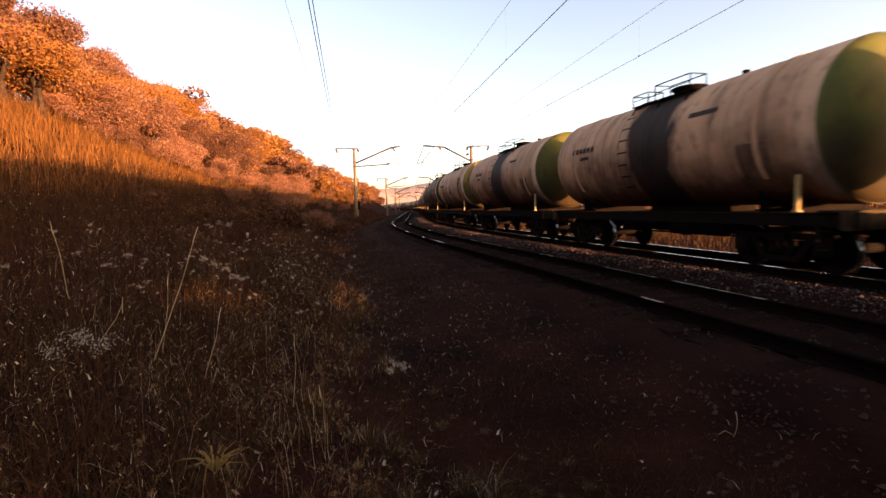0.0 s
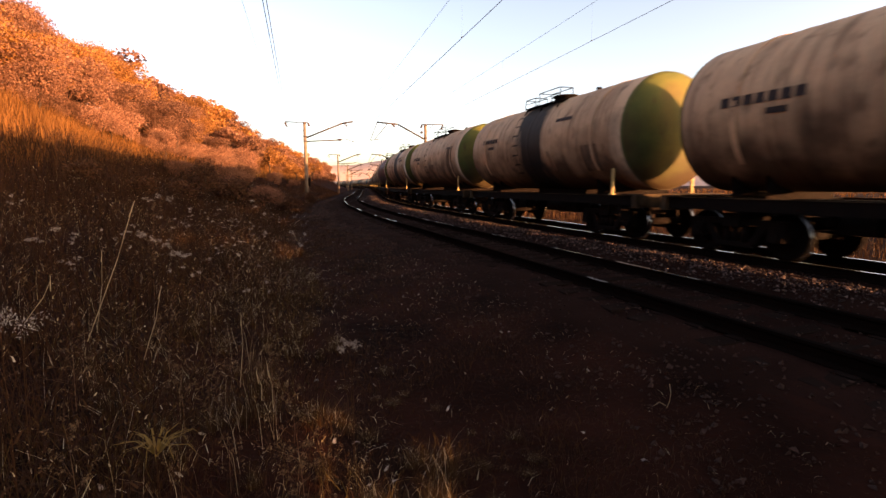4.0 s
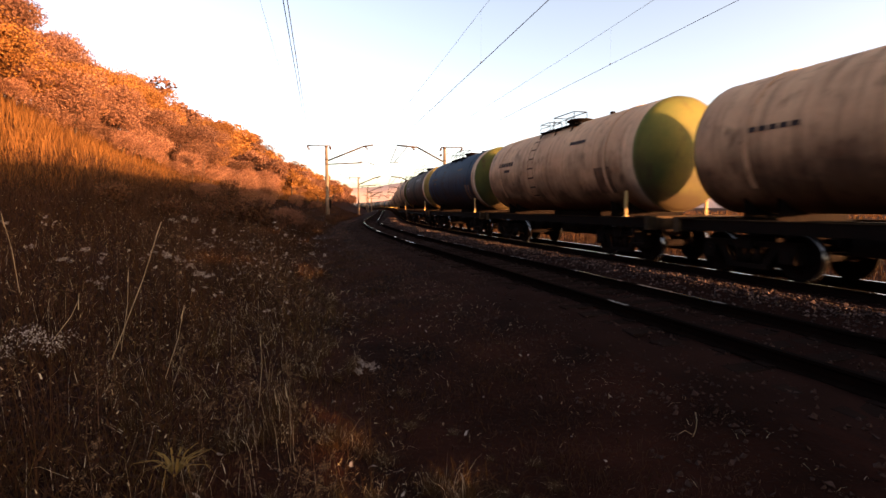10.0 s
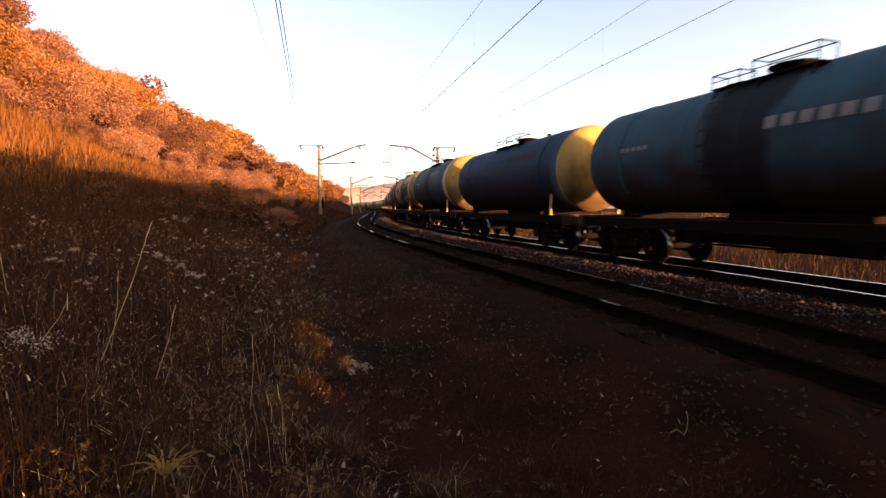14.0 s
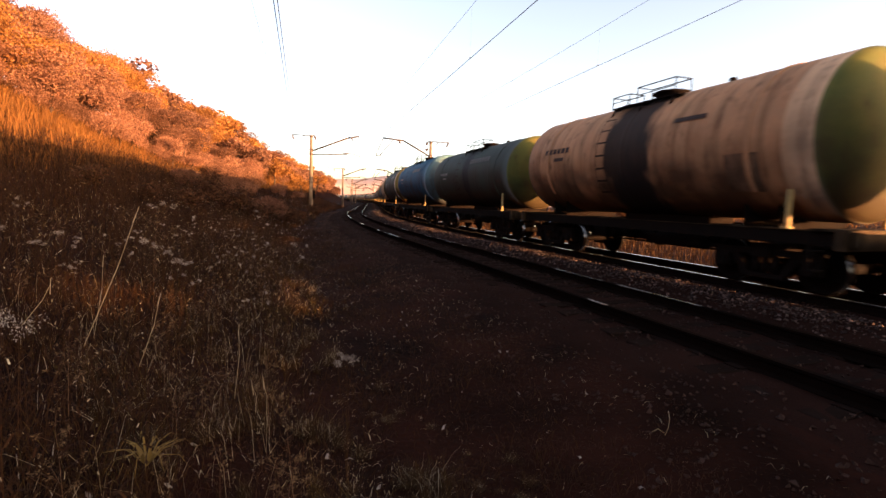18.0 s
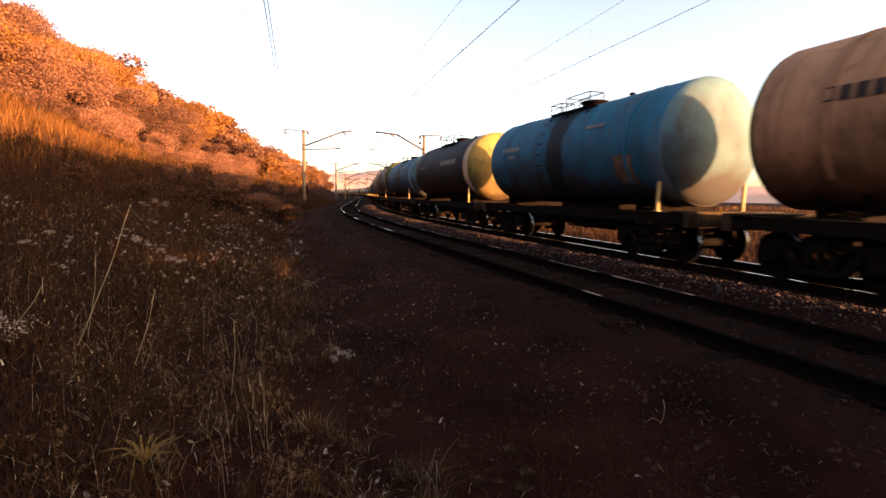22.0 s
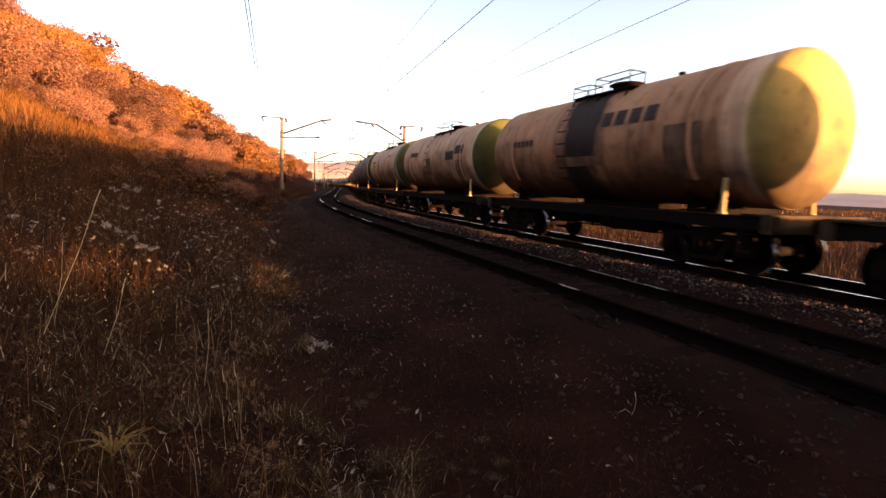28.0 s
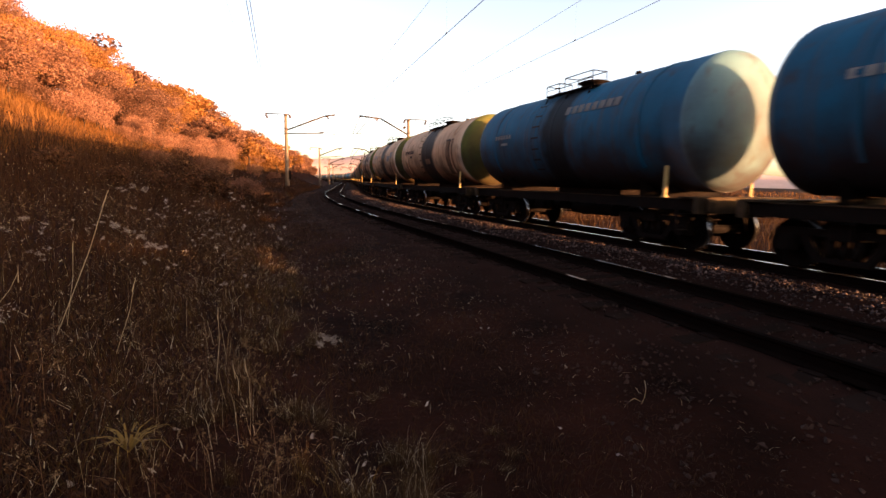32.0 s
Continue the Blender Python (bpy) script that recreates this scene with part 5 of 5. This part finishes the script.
def rosette(x, y, size):
    """A tuft of long dry ochre leaves."""
    rs = np.random.RandomState(9)
    z = float(ground_z(x, y)[0])
    ob = thing("leaf_tuft", pose(x, y, z), "tuft of long dry ochre leaves among the weeds", "plant")
    bm = bmesh.new()
    rod(bm, (0, 0, -0.03), (0, 0, 0.38), 0.003, n=6)
    part("stem", bm, WEED, ob)
    for k in range(26):
        a, r, w = k * 2.4, size * (0.5 + 0.6 * rs.rand()), 0.006
        d, n = Vector((math.cos(a), math.sin(a), 0)), Vector((-math.sin(a), math.cos(a), 0))
        up = 0.06 * rs.rand()
        rows = [(0.0, 0.36), (0.35, 0.41 + up), (0.75, 0.42 + up), (1.0, 0.36 + up)]
        vs = []
        for f, zz in rows:
            c = d * r * f + Vector((0, 0, zz))
            vs += [c - n * w * (1.05 - f), c + n * w * (1.05 - f)]
        me = soup("leaf", [tuple(v) for v in vs], [(0, 1, 3, 2), (2, 3, 5, 4), (4, 5, 7, 6)], OCHRE)
        part("leaf", me, None, ob)


rosette(-1.12, 2.2, 0.2)


# ---- tussocks, branched weeds and straws beside the path ----
DRY_STEM = leafy("dry_reddish_stem", (0.1, 0.052, 0.03), (0.15, 0.085, 0.05), (0.06, 0.03, 0.018), 0.1)
SEED = leafy("brown_seed_clusters", (0.11, 0.066, 0.034), (0.17, 0.11, 0.06), (0.045, 0.024, 0.013), 0.2)
SAGE = leafy("grey_olive_blades", (0.042, 0.021, 0.008), (0.066, 0.037, 0.014), (0.018, 0.009, 0.0042), 0.25)


def arcs(rs, n, height, reach, width, root=0.05):
    """Blades that rise from one root and arch outwards."""
    a = rs.rand(n) * math.tau
    h, out = height * (0.45 + 0.55 * rs.rand(n)), reach * (0.2 + 0.8 * rs.rand(n))
    bx, by = root * rs.randn(n), root * rs.randn(n)
    side = a + math.pi / 2 + 0.5 * rs.randn(n)
    droop = 0.25 + 0.5 * rs.rand(n)
    V = np.empty((n, 10, 3))
    for k in range(5):
        f = k / 4
        cx, cy = bx + np.cos(a) * out * f ** 1.7, by + np.sin(a) * out * f ** 1.7
        cz = h * (f * 1.25 - droop * f ** 3) - 0.02
        w = width * (1 - 0.92 * f)
        V[:, 2 * k] = np.c_[cx - np.cos(side) * w, cy - np.sin(side) * w, cz]
        V[:, 2 * k + 1] = np.c_[cx + np.cos(side) * w, cy + np.sin(side) * w, cz]
    b = np.arange(n)[:, None] * 10
    F = np.concatenate([b + np.array([2 * k, 2 * k + 1, 2 * k + 3, 2 * k + 2]) for k in range(4)]).tolist()
    return V.reshape(-1, 3).tolist(), F


def tussock(seed, height, reach):
    rs = np.random.RandomState(seed)
    ob = thing("grass_tussock", pose(0, 0, 0), "arching tussock of withered olive grass with straw blades", "grass tussock", "tussocks by the path")
    for name, n, mat, h, w in (("olive_foliage", 150, SAGE, height, 0.0016), ("brown_foliage", 130, WEED, height * 0.9, 0.0016), ("straw", 20, STRAW, height * 1.1, 0.0013)):
        V, F = arcs(rs, n, h, reach, w)
        tagged(part(name, soup(name, V, F, mat), None, ob), "", "", "", "stuff")
    return ob


def branched_weed(seed, height):
    """An upright dry weed: one stem, side twigs and clusters of small brown seed leaves at their ends."""
    rs = np.random.RandomState(seed)
    ob = thing("branched_weed", pose(0, 0, 0), "upright dry brown weed with side twigs and seed clusters", "weed", "branched weeds")
    bend = Vector((rs.randn() * 0.1, rs.randn() * 0.1, 0))
    line = [bend * f * f * height + Vector((0, 0, height * f - 0.03)) for f in (0, 0.35, 0.7, 1.0)]
    bm = bmesh.new()
    for k in range(3):
        rod(bm, line[k], line[k + 1], 0.0026 * (1 - 0.28 * k), 0.0026 * (0.72 - 0.28 * k), 5)
    part("stem", bm, DRY_STEM, ob)
    bm, ends = bmesh.new(), [line[3]]
    for k in range(13):
        f = 0.3 + 0.68 * (k + rs.rand()) / 13
        root = line[0].lerp(line[3], f)
        a, r = k * 2.4 + rs.rand(), height * (0.09 + 0.16 * (1.05 - f))
        end = root + Vector((math.cos(a) * r, math.sin(a) * r, r * (0.5 + 0.7 * rs.rand())))
        rod(bm, root, end, 0.0011, 0.0006, 4)
        ends.append(end)
        if k % 2:
            ends.append(root.lerp(end, 0.55))
    tagged(part("side_growth", bm, DRY_STEM, ob), "thin side twigs", "", "", "stuff")
    V, F = leaf_cloud(rs, [tuple(e) for e in ends], [0.022] * len(ends), 22, 0.0055)
    tagged(part("seed_foam", soup("seed_foam", [tuple(v) for v in V], F, SEED), None, ob, "brown seed clusters"), "brown seed clusters", "", "", "stuff")
    V, F = leaf_cloud(rs, [tuple(line[0].lerp(line[3], 0.12 + 0.1 * k)) for k in range(7)], [0.06] * 7, 16, 0.008)
    tagged(part("foliage", soup("foliage", [tuple(v) for v in V], F, WEED), None, ob, "curled dry leaves"), "curled dry leaves", "", "", "stuff")
    return ob


def spread_out(protos, count, seed, s0, s1, deep0, deep1, low, high, power):
    """Copies strewn from the weeds' edge (depth 0) into the bank; none closer than a step to the eye."""
    rs, used = np.random.RandomState(seed), set()
    done = 0
    while done < count:
        s = s0 + (s1 - s0) * rs.rand() ** power
        x, y, _ = along(s, float(edge_u(s)) - deep0 - (deep1 - deep0) * rs.rand() ** 1.3)
        k, sc, turn = int(rs.randint(len(protos))), low + (high - low) * rs.rand(), rs.rand() * math.tau
        if math.hypot(x, y) < 1.5 or abs(x) > 1.2 + 0.9 * y:
            continue
        m = placed(x, y, sc, turn)
        if k in used:
            copy_thing(protos[k], m)
        else:
            protos[k].matrix_basis = m
            used.add(k)
        done += 1


spread_out([tussock(81 + k, 0.26 + 0.05 * k, 0.2 + 0.03 * k) for k in range(5)], 150, 82, 1.6, 15, -0.55, 1.3, 0.55, 1.25, 1.5)
spread_out([tussock(181 + k, 0.11 + 0.02 * k, 0.13 + 0.02 * k) for k in range(3)], 26, 84, 1.6, 5, -1.3, -0.3, 0.5, 1.0, 1.0)
spread_out([branched_weed(91 + k, 0.62 + 0.09 * k) for k in range(6)], 130, 86, 2.0, 22, 0.1, 4.2, 0.6, 1.15, 1.4)
x, y, u, s, rs = strew(2400, 0.7, 12, -6.3, -2.2, 88, 1.3)
ok = np.hypot(x, y) > 1.2
x, y, s = x[ok], y[ok], s[ok]
blades("lying_straws", x, y, 0.03 + 0.09 * rs.rand(len(x)) ** 2, 0.0008 + 0.0008 * rs.rand(len(x)) + s * 0.00016, 0.7 + 1.0 * rs.rand(len(x)), STRAW, "pale broken straws strewn over the dark path", "straw", rs=rs)


def curved_twig(x, y, height):
    """A thin pale twig that stands alone on the path."""
    z = float(ground_z(x, y)[0])
    ob = thing("twig", pose(x, y, z), "thin pale curved twig standing on the path", "twig")
    bm = bmesh.new()
    tube(bm, [(0, 0, -0.02), (0.03, 0, height * 0.3), (0.035, 0, height * 0.65), (0.02, 0, height)], 0.0022, 5)
    part("stem", bm, STRAW, ob)
    bm = bmesh.new()
    tube(bm, [(0.0, 0, 0.02), (-0.05, 0.01, 0.05), (-0.1, 0.0, 0.03)], 0.002, 5)
    part("side_twig", bm, STRAW, ob)


curved_twig(2.13, 3.5, 0.2)

# brush and bushes over the wide field across the line
x, y, u, s, rs = strew(9000, -120, 260, 34, 260, 89, 1.0)
blades("far_field_brush", x, y, 0.5 + 1.3 * rs.rand(len(x)) ** 2, 0.06 + 0.16 * rs.rand(len(x)), 0.1 + 0.4 * rs.rand(len(x)), HAY, "dry brush over the wide field across the line", "brush", rs=rs)


def at_bearing(a, d):
    return d * math.sin(radians(a)), d * math.cos(radians(a))


BUSHES, used = [bush(41, 1.5), bush(42, 2.2)], {0, 1}
BUSHES[0].matrix_basis = placed(*at_bearing(-18.0, 23), 1.25, 0.4)
BUSHES[1].matrix_basis = placed(*at_bearing(-20.5, 22), 0.85, 2.0)
for a, d, k, sc in ((-16.3, 25, 0, 1.0), (-22.5, 21, 0, 0.8), (-12.5, 30, 0, 0.8), (-11.2, 38, 1, 0.6), (-13.5, 34, 0, 0.9), (-9.8, 44, 0, 0.8), (-26, 19, 0, 0.6), (-31, 17, 0, 0.6)):
    copy_thing(BUSHES[k], placed(*at_bearing(a, d), sc, a))
copy_thing(OAKS[4], placed(*at_bearing(-14.4, 26), 0.75, 1.0))
rs = np.random.RandomState(43)
for k in range(60):
    s, u = -6 + 180 * rs.rand() ** 1.3, 16 + 40 * rs.rand() ** 1.5
    x, y, _ = along(s, u)
    j, m = k % 2, placed(x, y, 0.7 + 0.6 * rs.rand(), rs.rand() * 6.28)
    if j in used:
        copy_thing(BUSHES[j], m)
    else:
        BUSHES[j].matrix_basis = m
        used.add(j)

# ---- pieces of the tracks ----
def sleeper_mesh():
    bm = bmesh.new()
    box(bm, -1.35, 1.35, -0.125, 0.125, -0.36, -0.18)
    bmesh.ops.bevel(bm, geom=bm.edges[:], offset=0.012, segments=1, affect="EDGES")
    for x in (-0.76, 0.76):
        box(bm, x - 0.17, x + 0.17, -0.1, 0.1, -0.182, -0.166)
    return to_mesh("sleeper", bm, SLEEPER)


SLEEPER_MESH = sleeper_mesh()
bed = bpy.data.objects["ballast_bed"]
rest_v, rest_f = [], []
for track_u in (0.0, SPACING):
    s = -12.0
    while s < 320:
        x, y, h = along(s, track_u)
        m = pose(x, y, rs.randn() * 0.006, 0, rs.randn() * 0.3, -h + rs.randn() * 0.6)
        if s < 66:
            ob = part("sleeper", SLEEPER_MESH, None, bed, "", m)
        else:
            n = len(rest_v)
            rest_v += [tuple(m @ v.co) for v in SLEEPER_MESH.vertices]
            rest_f += [tuple(n + k for k in p.vertices) for p in SLEEPER_MESH.polygons]
        s += 0.545
tagged(new("far_sleepers", soup("far_sleepers", rest_v, rest_f, SLEEPER)), "dark timber sleepers under the distant tracks", "sleepers", "", "stuff")

# crushed stones: dark ones all over the bed, a paler heap between the tracks
def stones(name, n, ss, uu, mat, label, seed, big=1.0):
    rs = np.random.RandomState(seed)
    P = np.array([along(a, b)[:2] for a, b in zip(ss, uu)])
    Z = np.maximum(np.interp(uu, BED_U, BED_Z), ground_z(P[:, 0], P[:, 1])) + 0.004
    size = (0.009 + 0.02 * rs.rand(n) ** 2) * (1 + np.abs(ss) / 50) * big
    corner = np.array([(1, 0, 0), (0, 1, 0), (-1, 0, 0), (0, -1, 0), (0, 0, 0.8), (0, 0, -0.6)])
    V = np.c_[P, Z][:, None, :] + (corner[None] + 0.35 * rs.randn(n, 6, 3)) * size[:, None, None]
    tri = np.array([(0, 1, 4), (1, 2, 4), (2, 3, 4), (3, 0, 4), (1, 0, 5), (2, 1, 5), (3, 2, 5), (0, 3, 5)])
    F = (np.arange(n)[:, None, None] * 6 + tri[None]).reshape(-1, 3)
    tagged(new(name, soup(name, V.reshape(-1, 3).tolist(), F.tolist(), mat)), label, "stones", "", "stuff")


rs = np.random.RandomState(51)
n = 26000
stones("ballast_stones", n, -3 + 60 * rs.rand(n) ** 1.8, -3.3 + 10.7 * rs.rand(n), STONE, "loose dark crushed stones on the ballast bed", 52)
n = 20000
stones("pale_stones", n, -3 + 75 * rs.rand(n) ** 1.6, 2.35 + 0.5 * rs.randn(n), PALE_STONE, "heap of paler crushed stones between the tracks", 53, 1.1)



def motions():
    times = [0.5 * k for k in range(65)]
    for i, car in CARS.items():
        walk(car, [(t, car_pose(car_s(i, t))) for t in times])
        near = [k for k in range(961) if -14 < car_s(i, k / 30) < 26]
        if not near:
            continue
        for bogie in car.children:
            turned = -1 if bogie.matrix_basis[1][1] > 0 else 1
            for axle in bogie.children:
                if axle.name.startswith("wheelset"):
                    at = axle.matrix_basis.translation.copy()
                    spin_at = {k: turned * math.degrees((car_s(i, k / 30) - car_s(i, near[0] / 30)) / 0.475) for k in near}
                    rows = [(k / 30, pose(*at, spin_at[k])) for k in near]
                    rows = ([(0.0, rows[0][1])] if near[0] else []) + rows + ([(32.0, rows[-1][1])] if near[-1] < 960 else [])
                    walk(axle, rows)


motions()
